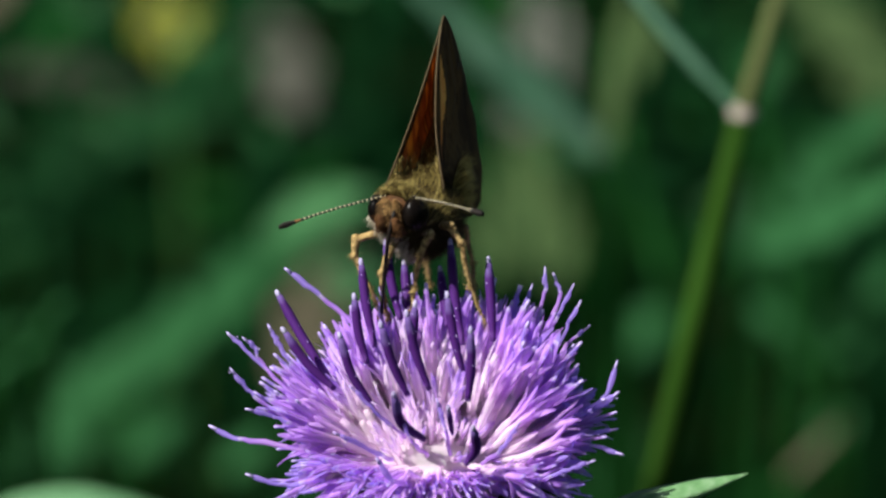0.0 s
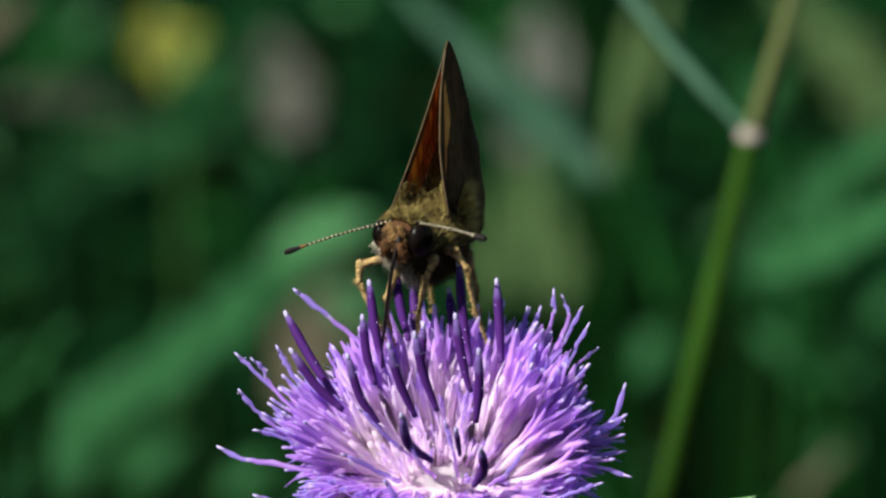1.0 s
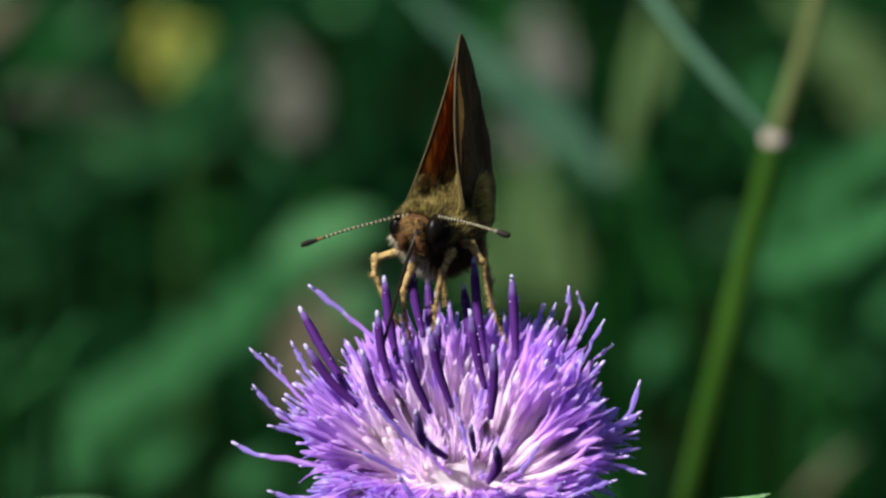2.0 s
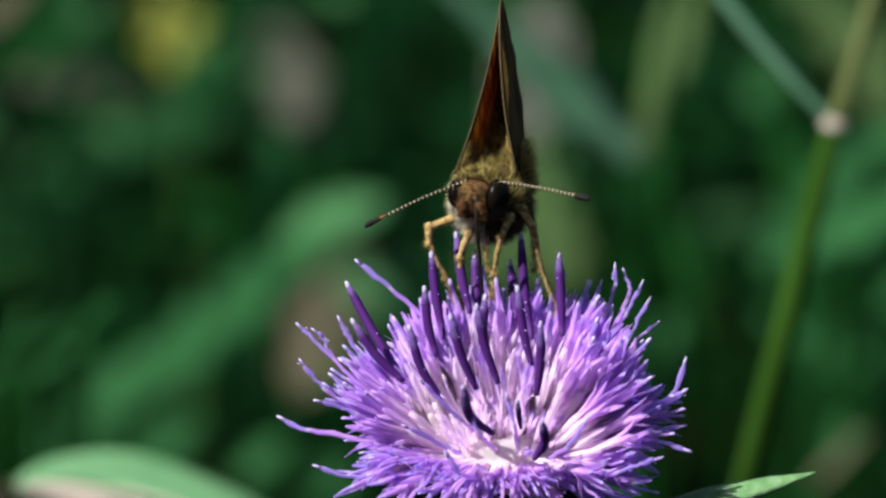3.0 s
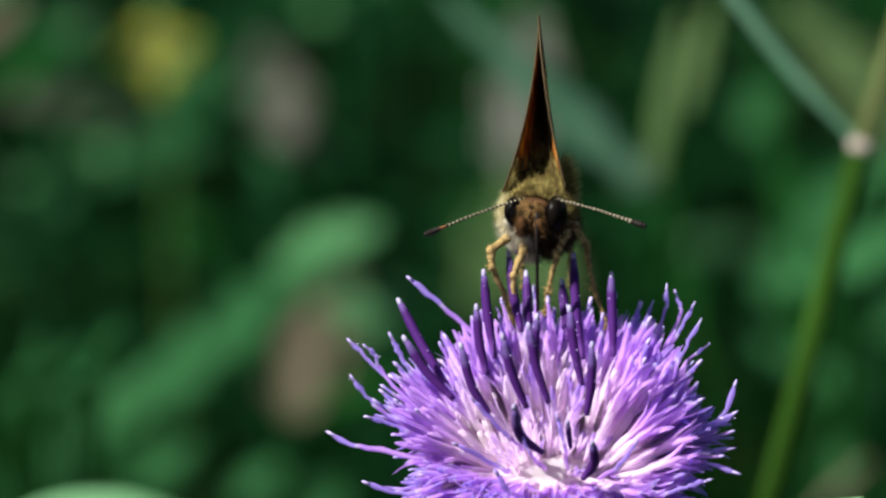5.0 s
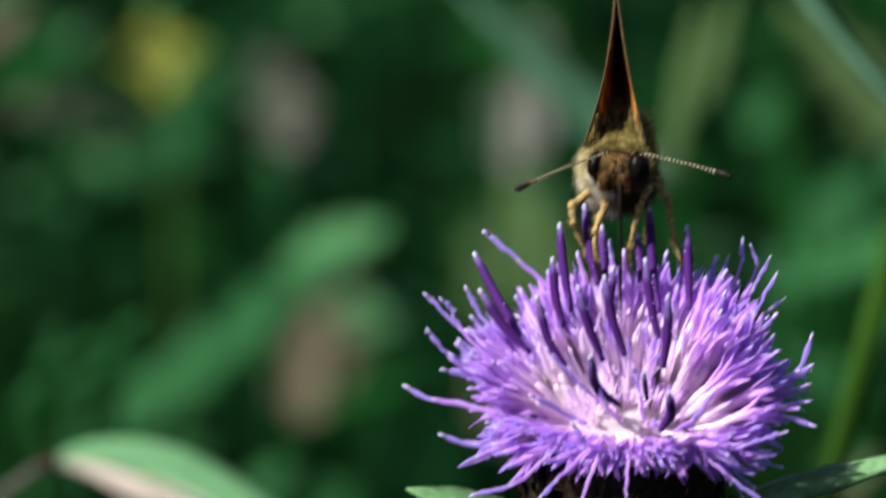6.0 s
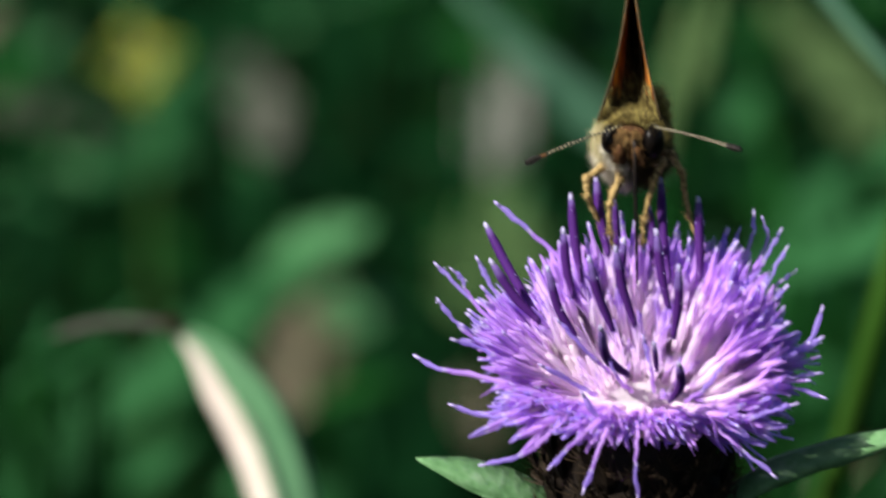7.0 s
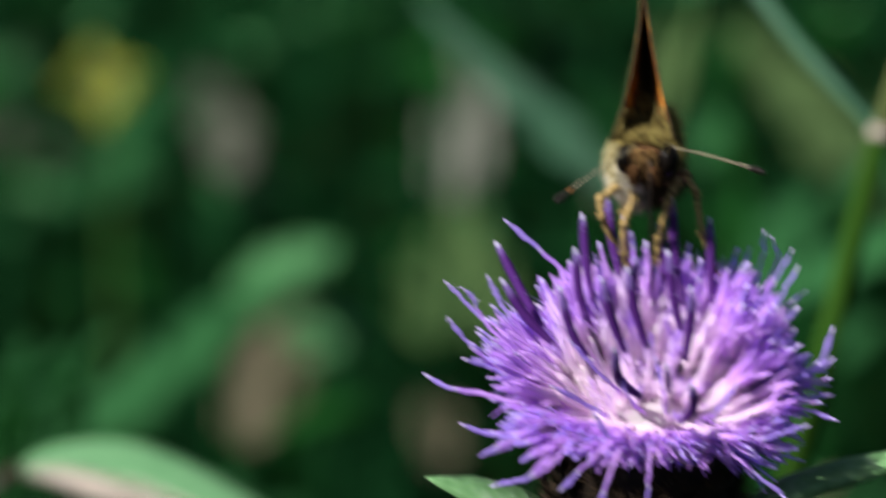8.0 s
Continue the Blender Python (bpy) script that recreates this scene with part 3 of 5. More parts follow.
# ---- the bent blade, swaying ----
def bent_blade():
    """Bent grass blade: a standing stalk, and the strap that swings on it, with its origin at the bend."""
    foot = spot(-46, -80, 0.56)
    ob = thing("bent_grass_blade", pose(foot.x, foot.y + 0.03, 0), "bent broad grass blade, green with a bleached stripe", "grass blade")
    inv = ob.matrix_basis.inverted()
    bm = bmesh.new()
    blade(bm, curve([(foot.x, foot.y + 0.03, -0.02), (foot.x - 0.003, foot.y + 0.02, 0.12), foot, spot(-40, -64, 0.56)], 16), [4.0 * MM] * 16, RIGHT, 0.0003, 0.25)
    part("stalk", bm, STRAP, ob).matrix_parent_inverse = inv
    far = lambda u, v, w=0.0: aside(u, v, w) * 1.18
    line = curve([far(0, 0), far(2.0, -0.9, 0.2), far(4.2, -3.0, 0.3), far(6.8, -6.3, 0.3), far(9.2, -11.4, 0.5), far(11.3, -19.5, 1), far(13, -32, 3)], 28)
    w = [0.5, 0.7, 0.9, 1.2, 1.5, 1.8, 2.1, 2.4, 2.7, 3.0, 3.3, 3.6] + [3.8] * 15 + [2.0]
    bm = bmesh.new()
    blade(bm, [p + far(0.6, 0.5, 0.35) * min(1, i / 9) for i, p in enumerate(line)], [x * 0.95 * MM for x in w], aside(0.75, 0.7, 0.35).normalized(), 0.00025, 0.2)
    strap = part("strap", bm, STRAP, ob)
    bm = bmesh.new()
    blade(bm, [p - far(0.75, 0.75, -0.1) * min(1, i / 9) for i, p in enumerate(line)], [x * 0.64 * MM for x in w], aside(0.75, 0.7, -0.4).normalized(), 0.00025, 0.1)
    part("bleached_side", bm, BLEACH, strap, "bleached papery stripe")
    bm = bmesh.new()
    blade(bm, curve([far(0.3, 0), far(-2.8, -0.1), far(-5.0, -0.7), far(-7.4, -1.7)], 10), [0.8 * MM, 1.0 * MM, 1.0 * MM] + [1.0 * MM] * 5 + [0.7 * MM, 0.2 * MM], UP, 0.0002, 0.2)
    part("withered_tip", bm, LITTER, strap, "withered grey tip")
    bm = bmesh.new()
    blade(bm, curve([far(-0.7, 0.02), far(0, 0.1), far(0.7, -0.15)], 6), [0.7 * MM, 1.0 * MM, 1.1 * MM, 1.1 * MM, 1.0 * MM, 0.7 * MM], UP, 0.0004, 0.2)
    part("crease", bm, FRINGE, strap, "rusty brown crease at the bend")
    strap.matrix_parent_inverse = inv
    return strap


# ---- the knapweed ----
HEAD = Vector((-0.00044, -0.00421, 0.28845))


def floret_mesh(seed, lobes=5, spread=0.10, bend=0.1, mat=None, fat=1.0, style=False, split=0.58):
    """One tubular floret, one unit long: a slender tube that opens into narrow ribbon lobes, some with a style that stands out."""
    rng = random.Random(seed)
    bm = bmesh.new()
    bow = lambda z: Vector((bend * 1.5 * (z * z - z), 0.02 * math.sin(z * 5 + seed), z))
    zs = [0, split * 0.35, split * 0.7, split * 0.9, split * 1.08]
    tube(bm, [bow(z) for z in zs], [w * fat for w in (0.020, 0.023, 0.028, 0.036, 0.030)], 7)
    turn = rng.uniform(0, 6)
    for k in range(lobes):
        a = turn + 2 * math.pi * k / lobes + rng.uniform(-0.25, 0.25)
        out = Vector((math.cos(a), math.sin(a), 0))
        sp, ln = spread * rng.uniform(0.2, 1.4), (1 - split) * rng.uniform(0.72, 1.02)
        curl, twist = rng.uniform(-0.06, 0.20), rng.uniform(-0.05, 0.05)
        side = Vector((-math.sin(a), math.cos(a), 0))
        fs = (0, 0.2, 0.42, 0.64, 0.84, 1.0)
        pts = [bow(split * 0.93 + ln * f) + out * (0.018 * fat + sp * f ** 1.3 + curl * max(0, f - 0.6) ** 1.5) + side * (twist * f * f + rng.uniform(-0.010, 0.010) * f) + out * rng.uniform(-0.010, 0.010) * f for f in fs]
        blade(bm, pts, [w * fat * rng.uniform(0.88, 1.1) for w in (0.040, 0.062, 0.072, 0.066, 0.048, 0.016)], side + out * rng.uniform(-0.4, 0.4), 0.005, 0.22)
    if style:
        zs = [split, 0.8, 0.9, 0.96, 1.0]
        tube(bm, [bow(z) for z in zs], [0.012, 0.015, 0.014, 0.013, 0.011], 6)
        tube(bm, [bow(z) for z in (0.985, 1.0, 1.025, 1.04)], [0.010, 0.014, 0.013, 0.006], 6, 1)
    me = bpy.data.meshes.new("floret")
    bmesh.ops.recalc_face_normals(bm, faces=bm.faces)
    bm.to_mesh(me)
    bm.free()
    me.materials.append(mat or FLORET)
    me.materials.append(TIP)
    me.attributes.new("run", "FLOAT", "POINT").data.foreach_set("value", [v.co.z for v in me.vertices])
    me.shade_smooth()
    return me


def long_floret(points, r=0.22, style=True):
    """A single long outer floret through points: a thin tube with a thicker pale end, its place along it kept as its colour's run."""
    bm = bmesh.new()
    n = 14
    line = curve(points, n)
    rng = random.Random(round(line[-1].x * 1e6))
    shape = (0.7, 0.7, 0.7, 0.7, 0.72, 0.7, 0.62, 0.6, 0.62, 0.72, 0.8, 0.86, 0.8, 0.42)
    tube(bm, [p + Vector((rng.uniform(-0.06, 0.06), rng.uniform(-0.06, 0.06), rng.uniform(-0.06, 0.06))) * MM for p in line],
         [r * MM * q * rng.uniform(0.8, 1.15) for q in shape], 7)
    for v in bm.verts:
        near = min(line, key=lambda p: (p - v.co).length_squared)
        v.co -= (v.co - near).dot(AHEAD) * AHEAD * 0.35
    count = len(bm.verts)
    if style:
        way = (line[-1] - line[-3]).normalized()
        tube(bm, [line[-1] - way * 0.1 * MM, line[-1] + way * 0.22 * MM, line[-1] + way * 0.42 * MM], [r * 0.42 * MM, r * 0.42 * MM, r * 0.2 * MM], 6, 1)
    me_run = [0.62 + 0.54 * (i // 7) / (n - 1) if i < count else 1.05 for i in range(len(bm.verts))]
    me = bpy.data.meshes.new("floret")
    bmesh.ops.recalc_face_normals(bm, faces=bm.faces)
    bm.to_mesh(me)
    bm.free()
    me.materials.append(FLORET)
    me.materials.append(TIP)
    me.attributes.new("run", "FLOAT", "POINT").data.foreach_set("value", me_run)
    me.shade_smooth()
    return me


def joined_florets(name, planted, parent, label, rng):
    """Florets too many to count, as one part: planted holds meshes and their places."""
    verts, faces, run, marks = [], [], [], []
    for me, m in planted:
        k, tone = len(verts), rng.uniform(-0.12, 0.12)
        verts += [m @ v.co for v in me.vertices]
        run += [v.co.z + tone for v in me.vertices]
        faces += [[k + q for q in f.vertices] for f in me.polygons]
        marks += [f.material_index for f in me.polygons]
    out = bpy.data.meshes.new(name)
    out.from_pydata(verts, [], faces)
    for m in planted[0][0].materials:
        out.materials.append(m)
    out.polygons.foreach_set("material_index", marks)
    out.attributes.new("run", "FLOAT", "POINT").data.foreach_set("value", run)
    out.shade_smooth()
    ob = new(name, out)
    ob.parent = parent
    return tagged(ob, label, kind="stuff")


def anther_mesh(points, r=0.29):
    """A fluted dark tube through points, root to tip, with the pale style's end on it."""
    bm = bmesh.new()
    n, sides = 12, 12
    line = curve(points, n)
    side = Vector((1, 0.1, 0))
    rings = []
    for i, p in enumerate(line):
        f = i / (n - 1)
        t = (line[min(i + 1, n - 1)] - line[max(i - 1, 0)]).normalized()
        side = (side - t * side.dot(t)).normalized()
        up = t.cross(side)
        w = r * MM * (0.6 + 0.4 * min(1, f * 2.5)) * (1 - 0.4 * max(0, f - 0.82) / 0.18)
        rings.append([bm.verts.new(p + (side * math.cos(q) + up * math.sin(q)) * w * (1 + 0.14 * (k % 2)))
                      for k, q in enumerate([2 * math.pi * k / sides for k in range(sides)])])
    for a, b in zip(rings, rings[1:]):
        for k in range(sides):
            bm.faces.new((a[k], a[(k + 1) % sides], b[(k + 1) % sides], b[k]))
    bm.faces.new(rings[0][::-1])
    bm.faces.new(rings[-1])
    count = len(bm.verts)
    way = (line[-1] - line[-2]).normalized()
    e = line[-1]
    tube(bm, [e - way * 0.1 * MM, e + way * 0.22 * MM, e + way * 0.4 * MM], [0.13 * MM, 0.14 * MM, 0.07 * MM], 6, 1)
    run = [(i // sides) / (n - 1) if i < count else 1.0 for i in range(len(bm.verts))]
    me = bpy.data.meshes.new("anther_tube")
    bmesh.ops.recalc_face_normals(bm, faces=bm.faces)
    bm.to_mesh(me)
    bm.free()
    me.materials.append(ANTHER)
    me.materials.append(STYLE)
    me.attributes.new("run", "FLOAT", "POINT").data.foreach_set("value", run)
    me.shade_smooth()
    return me


def knapweed():
    plant = thing("knapweed", Matrix.Translation(HEAD), "purple knapweed in full bloom on a leafy stalk", "flower")
    # stalk and its leaves
    bm = bmesh.new()
    foot = Vector((0.02, 0.03, -HEAD.z - 0.02))
    tube(bm, curve([foot, (0.016, 0.02, -0.15), (0.004, 0.006, -0.05), (0.0015, 0.001, -0.012)], 24), [1.5 * MM - 0.3 * MM * i / 23 for i in range(24)], 10)
    part("stalk", bm, STALK, plant)
    bm = bmesh.new()
    blade(bm, curve([aside(-2, -8.6, 2), aside(-4.8, -5.9, 0), aside(-8.6, -4.2, -1.5), aside(-12.1, -3.1, -2)], 14),
          [x * MM for x in (0.9, 1.5, 2.1, 2.5, 2.8, 2.9, 2.95, 2.9, 2.8, 2.5, 2.1, 1.6, 0.9, 0.1)], aside(0.25, 0.7, 0.75).normalized(), 0.00025, -0.22, wave=0.06)
    part("leaf", bm, LEAF, plant)
    bm = bmesh.new()
    blade(bm, curve([aside(2.5, -7.2, 2), aside(7, -3.4, 1), aside(12, -1.5, 0.5), aside(17.3, -0.1, 0)], 14),
          [x * MM for x in (0.8, 1.3, 1.7, 2.0, 2.2, 2.3, 2.35, 2.3, 2.2, 2.0, 1.7, 1.3, 0.7, 0.1)], aside(-0.2, 0.7, 0.75).normalized(), 0.00025, -0.25, wave=0.06)
    part("leaf", bm, LEAF, plant)
    # the scaly cup
    cup = bmesh.new()
    prof = [(0.5, -12.5), (1.6, -12.0), (3.6, -10.6), (4.8, -8.4), (5.1, -6.0), (4.7, -3.6), (4.3, -1.6), (4.0, -0.4), (2.2, 0.3), (0.2, 0.5)]
    rings = [[cup.verts.new((r * MM * math.cos(2 * math.pi * k / 28), r * MM * math.sin(2 * math.pi * k / 28), z * MM)) for k in range(28)] for r, z in prof]
    for a, b in zip(rings, rings[1:]):
        for k in range(28):
            cup.faces.new((a[k], a[(k + 1) % 28], b[(k + 1) % 28], b[k]))
    cup.faces.new(rings[0][::-1])
    cup.faces.new(rings[-1])
    cup = part("flower_cup", cup, BRACT, plant, "dark brown scaly flower cup, blackened for floret shade")
    rng = random.Random(3)
    bm = bmesh.new()
    blade(bm, [(0, 0, 0), (0, 0.25 * MM, 0.8 * MM), (0, 0.35 * MM, 1.6 * MM), (0, 0.5 * MM, 2.4 * MM)], [1.0 * MM, 1.5 * MM, 1.3 * MM, 0.5 * MM], (1, 0, 0), 0.0002, -0.2)
    for k in range(11):
        f = (k - 5) / 5
        s = Vector((f * 0.5 * MM, 0.4 * MM, (2.3 - 0.8 * abs(f)) * MM))
        e = s + Vector((f * 0.9 * MM, rng.uniform(0.2, 0.7) * MM, (1.0 - 0.7 * abs(f)) * MM))
        tube(bm, [s, s.lerp(e, 0.5) + Vector((0, 0.1 * MM, 0)), e], [0.06 * MM, 0.045 * MM, 0.015 * MM], 3, 1)
    bm_me = bpy.data.meshes.new("bract")
    bmesh.ops.recalc_face_normals(bm, faces=bm.faces)
    bm.to_mesh(bm_me)
    bm.free()
    bm_me.materials.append(BRACT)
    bm_me.materials.append(FRINGE)
    for row, (r, z, n) in enumerate(((3.2, -11.2, 15), (4.5, -9.4, 18), (5.0, -7.2, 19), (4.95, -5.2, 19), (4.6, -3.4, 18))):
        for k in range(n):
            a = 2 * math.pi * (k + 0.5 * (row % 2)) / n + rng.uniform(-0.08, 0.08)
            lean = rng.uniform(-12, 18) + (30 if row < 2 else 0)
            m = Matrix.Rotation(a, 4, "Z") @ Matrix.Translation((0, r * MM, z * MM)) @ Matrix.Rotation(-radians(lean), 4, "X")
            linked("bract", bm_me, m, cup)
    # the florets
    # a raised pale dome fills the dark gaps and imitates the bright heart
    head = bmesh.new()
    ellipsoid(head, (0, 0, 0), (3.9 * MM, 3.9 * MM, 2.5 * MM), u=24, v=16, rough=0.25)
    head = part("flower_head", head, YOUNG, plant, "violet flower head of many slender florets")
    soft = [floret_mesh(k, 4 + k % 2, 0.035 + 0.025 * (k % 3), 0.04 + 0.06 * (k % 4), None, 0.95, k % 4 == 0, 0.40 + 0.04 * (k % 4)) for k in range(12)]
    wide = [floret_mesh(90 + k, 4, 0.10 + 0.03 * (k % 3), 0.10 + 0.06 * (k % 3), None, 1.25, k % 3 == 1, 0.46 + 0.04 * (k % 3)) for k in range(8)]
    mid = [floret_mesh(30 + k, 4 + k % 2, 0.035 + 0.02 * (k % 3), 0.04 + 0.05 * (k % 4), YOUNG, 0.95, False, 0.40 + 0.04 * (k % 3)) for k in range(6)]
    young = [floret_mesh(60 + q, 4, 0.03 + 0.010 * q, 0.05 * q, YOUNG, 1.15, False, 0.40) for q in range(5)]

    def floret_place(tip, turn, base_share=0.30):
        base = Vector((tip.x, tip.y, 0)) * base_share
        if base.length > 3.6 * MM:
            base *= 3.6 * MM / base.length
        base.z = 1.2 * MM
        way = tip - base
        return Matrix.Translation(base) @ along(way, turn) @ Matrix.Scale(way.length, 4)

    def plant_floret(tip, me, turn, base_share=0.30):
        linked("floret", me, floret_place(tip, turn, base_share), head)

    # dark anther tubes: tip and root, each right, up and ahead, and how far they bow
    tubes = [((-8.6, 9.7, -0.3), (-5.7, 5.0, -1.5), 0.1), ((-8.2, 7.7, -3.0), (-5.5, 4.6, -2.6), 0.2), ((-5.15, 7.4, -4.4), (-3.4, 3.7, -3.4), 0.3),
             ((-4.4, 9.5, -3.2), (-3.7, 6.0, -2.8), 0.15), ((-4.05, 11.4, -1.5), (-3.3, 6.9, -1.8), 0.1), ((-2.7, 12.5, -0.6), (-1.9, 8.4, -1.2), 0.1),
             ((-1.7, 11.4, 1.4), (-1.4, 7.4, 0.0), 0.0), ((-2.9, 8.0, -5.0), (-1.5, 4.3, -3.8), 0.15), ((-2.2, 4.3, -8.0), (-0.6, 1.9, -4.6), 0.5),
             ((-1.5, 8.6, -4.4), (-0.3, 4.6, -3.4), 0.15), ((-1.1, 9.1, -2.6), (-1.3, 6.4, -2.4), 0.0), ((0.85, 12.5, -0.8), (1.5, 7.0, -1.6), 0.1),
             ((0.7, 9.6, -3.4), (1.5, 5.6, -3.0), 0.1), ((0.3, 11.0, 1.6), (0.7, 8.0, 0.6), 0.0), ((1.95, 7.7, -5.0), (1.8, 4.0, -3.8), -0.1),
             ((2.95, 11.5, -1.2), (3.2, 7.2, -1.6), 0.0), ((2.1, 2.5, -8.4), (1.7, 0.6, -5.6), -0.35), ((0.75, 3.5, -6.2), (0.95, 2.2, -5.0), 0.0)]
    stands = []
    for k, (top, root, bow) in enumerate(tubes):
        p, q = aside(*root), aside(*top)
        way = q - p
        across = way.cross(AHEAD).normalized()
        line = [p, p.lerp(q, 0.5) + across * bow * MM, q]
        me = anther_mesh(line, 0.16 if k == 17 else 0.25)
        linked("anther_tube", me, Matrix.Identity(4), head, "dark violet anther tube")
        stands += [p.lerp(q, f) for f in (0.1, 0.3, 0.5, 0.7, 0.9)]
        # the pale floret out of which it grows
        plant_floret(p.lerp(q, 0.28), young[k % 5], k * 1.7, 0.25)

    def hides(tip):
        """Whether a floret to this tip stands before one of the dark tubes."""
        root = Vector((tip.x, tip.y, 0)) * 0.3
        for f in (0.5, 0.6, 0.7, 0.8, 0.9, 1.0):
            p = root.lerp(tip, f)
            for q in stands:
                d = p - q
                if d.dot(AHEAD) < 0.0003 and abs(d.dot(RIGHT)) < 0.0007 and abs(d.dot(UP)) < 0.0008:
                    return True
        return False

    # long outer florets that stand out of the outline: points from inside to the tip, and thickness
    for way, r in (([(-3.2, 7.0, 1.0), (-6.1, 9.5, 0.8), (-8.0, 11.0, 0.6)], 0.26), ([(-7.5, 4.0, -1.0), (-10.1, 6.4, -1.0), (-11.2, 7.45, -1.0)], 0.2),
                   ([(-7.0, 3.5, -1.6), (-9.4, 5.9, -1.8), (-9.9, 6.8, -1.9), (-10.3, 7.2, -2.0)], 0.17), ([(-7.6, 2.6, -2.0), (-10.0, 4.3, -2.4), (-11.0, 5.45, -2.6)], 0.2),
                   ([(-6.8, 1.2, -1.6), (-9.5, 1.7, -1.6), (-11.0, 1.9, -1.4), (-12.1, 2.4, -1.2)], 0.25), ([(-6.0, -0.4, -3.0), (-8.4, -0.65, -3.4), (-10.0, -0.15, -3.6)], 0.22),
                   ([(-7.0, 2.2, -2.6), (-8.6, 3.0, -3.2), (-10.0, 3.45, -3.6)], 0.2), ([(-6.6, 4.6, -1.0), (-8.2, 6.4, -1.6), (-9.0, 7.8, -1.8)], 0.22),
                   ([(6.0, 1.6, 0.0), (8.5, 3.3, -0.4), (9.5, 4.4, -0.4), (9.95, 5.75, -0.4)], 0.22), ([(6.0, 1.8, -1.0), (8.4, 3.2, -1.4), (9.8, 4.2, -1.6)], 0.26),
                   ([(6.0, 1.3, -1.2), (8.0, 2.0, -1.8), (9.7, 2.35, -2.0)], 0.2), ([(6.0, 0.9, -2.0), (8.2, 1.5, -2.4), (10.0, 1.1, -2.6)], 0.21),
                   ([(5.6, -0.2, -3.0), (7.2, 0.6, -3.4), (7.7, 2.0, -3.6), (8.3, 2.1, -3.7)], 0.17), ([(5.2, -0.6, -3.0), (7.0, 0.1, -3.8), (8.4, 0.6, -4.0)], 0.2),
                   ([(6.0, 2.4, 1.0), (7.3, 4.2, 0.8), (7.8, 5.3, 0.8)], 0.18), ([(4.6, 2.6, -2.0), (6.0, 4.1, -2.4), (6.8, 4.1, -2.8), (7.5, 3.55, -3.0)], 0.2),
                   ([(5.0, 6.5, 1.0), (6.0, 9.4, 1.6), (6.1, 10.9, 1.7)], 0.18), ([(5.4, 6.4, 1.4), (6.9, 9.4, 2.0), (6.7, 10.6, 2.2)], 0.18),
                   ([(5.4, 6.0, 0.4), (6.8, 8.6, 0.8), (7.5, 10.0, 0.8)], 0.17), ([(4.4, 6.6, 1.4), (5.0, 9.0, 2.0), (5.3, 10.0, 2.4)], 0.18),
                   ([(5.4, 4.2, 0.4), (7.0, 7.4, 0.8), (7.9, 9.1, 1.0)], 0.18), ([(5.6, 4.4, 1.0), (7.4, 7.0, 1.4), (8.3, 7.8, 1.6)], 0.14),
                   ([(3.6, 6.0, 1.4), (4.4, 8.6, 2.0), (4.6, 9.9, 2.2)], 0.2),
                   # short ones that lean over the front
                   ([(-2.4, 0.8, -4.6), (-3.6, 1.4, -6.0), (-5.2, 2.2, -7.2)], 0.24), ([(-1.4, -0.5, -6.0), (-2.4, -0.2, -7.4), (-3.0, 0.7, -8.0)], 0.26),
                   ([(-0.4, 1.0, -5.0), (-1.4, 2.0, -6.2), (-2.0, 3.6, -6.8)], 0.2), ([(0.9, 1.0, -5.0), (0.6, 2.4, -6.0), (0.2, 3.8, -6.4)], 0.2),
                   ([(-1.6, 2.0, -4.4), (-3.0, 3.2, -5.4), (-4.4, 4.6, -6.0)], 0.2), ([(2.6, 0.6, -5.0), (3.6, 1.4, -6.4), (4.4, 2.6, -7.0)], 0.22),
                   # drooping ones under the rim
                   ([(-2.0, -0.4, -6.0), (-3.8, -2.2, -7.4), (-4.6, -3.1, -7.2)], 0.19), ([(-1.6, -0.8, -6.4), (-2.3, -2.8, -7.8), (-2.8, -4.3, -7.4)], 0.2),
                   ([(0.0, -0.8, -6.8), (-0.1, -2.8, -8.0), (0.1, -4.6, -7.4)], 0.15), ([(4.0, -0.6, -4.6), (5.6, -1.8, -5.4), (7.4, -3.2, -5.4)], 0.19),
                   ([(-4.6, -1.2, -5.0), (-6.0, -2.5, -6.0), (-8.2, -3.2, -6.0)], 0.2)):
        linked("floret", long_floret([aside(*p) for p in way], r * 0.84), Matrix.Identity(4), head)

    # the open florets of the sides and the back, and the flat ones of the front rim
    k, made = 0, 0
    while made < 235 and k < 6000:
        k += 1
        polar = radians(16 + 82 * (k * 0.7548776662 % 1.0) ** 0.8)
        a = 2 * math.pi * (k * 0.61803 % 1.0) + rng.uniform(-0.1, 0.1)
        way = Vector((math.sin(polar) * math.cos(a), math.sin(polar) * math.sin(a), math.cos(polar)))
        facing = -way.dot(AHEAD)
        rim = polar > radians(78)
        if facing > 0.30 and not rim and rng.random() < 0.97:
            continue
        ln = rng.uniform(9.0, 10.8) * MM * (1 + (0.07 * max(0, way.x + way.y * 0.5) if way.z > 0.7 else 0))
        if rim:
            ln = rng.uniform(6.6, 8.8) * MM * (0.86 if facing > 0.5 else 1.0) * (1.12 if way.x < -0.6 else 1.0)
            way.z = rng.uniform(0.06, 0.30) if facing > 0.55 else rng.uniform(-0.14, 0.25)
        if hides(way * ln) and rng.random() < 0.95:
            continue
        plant_floret(way * ln, wide[made % 8] if polar > radians(66) else mid[made % 6] if polar < radians(46) and facing > -0.4 else soft[made % 12], rng.uniform(0, 6.28), 0.36)
        made += 1
    # the full crown behind, and more of the rim
    crowd = []
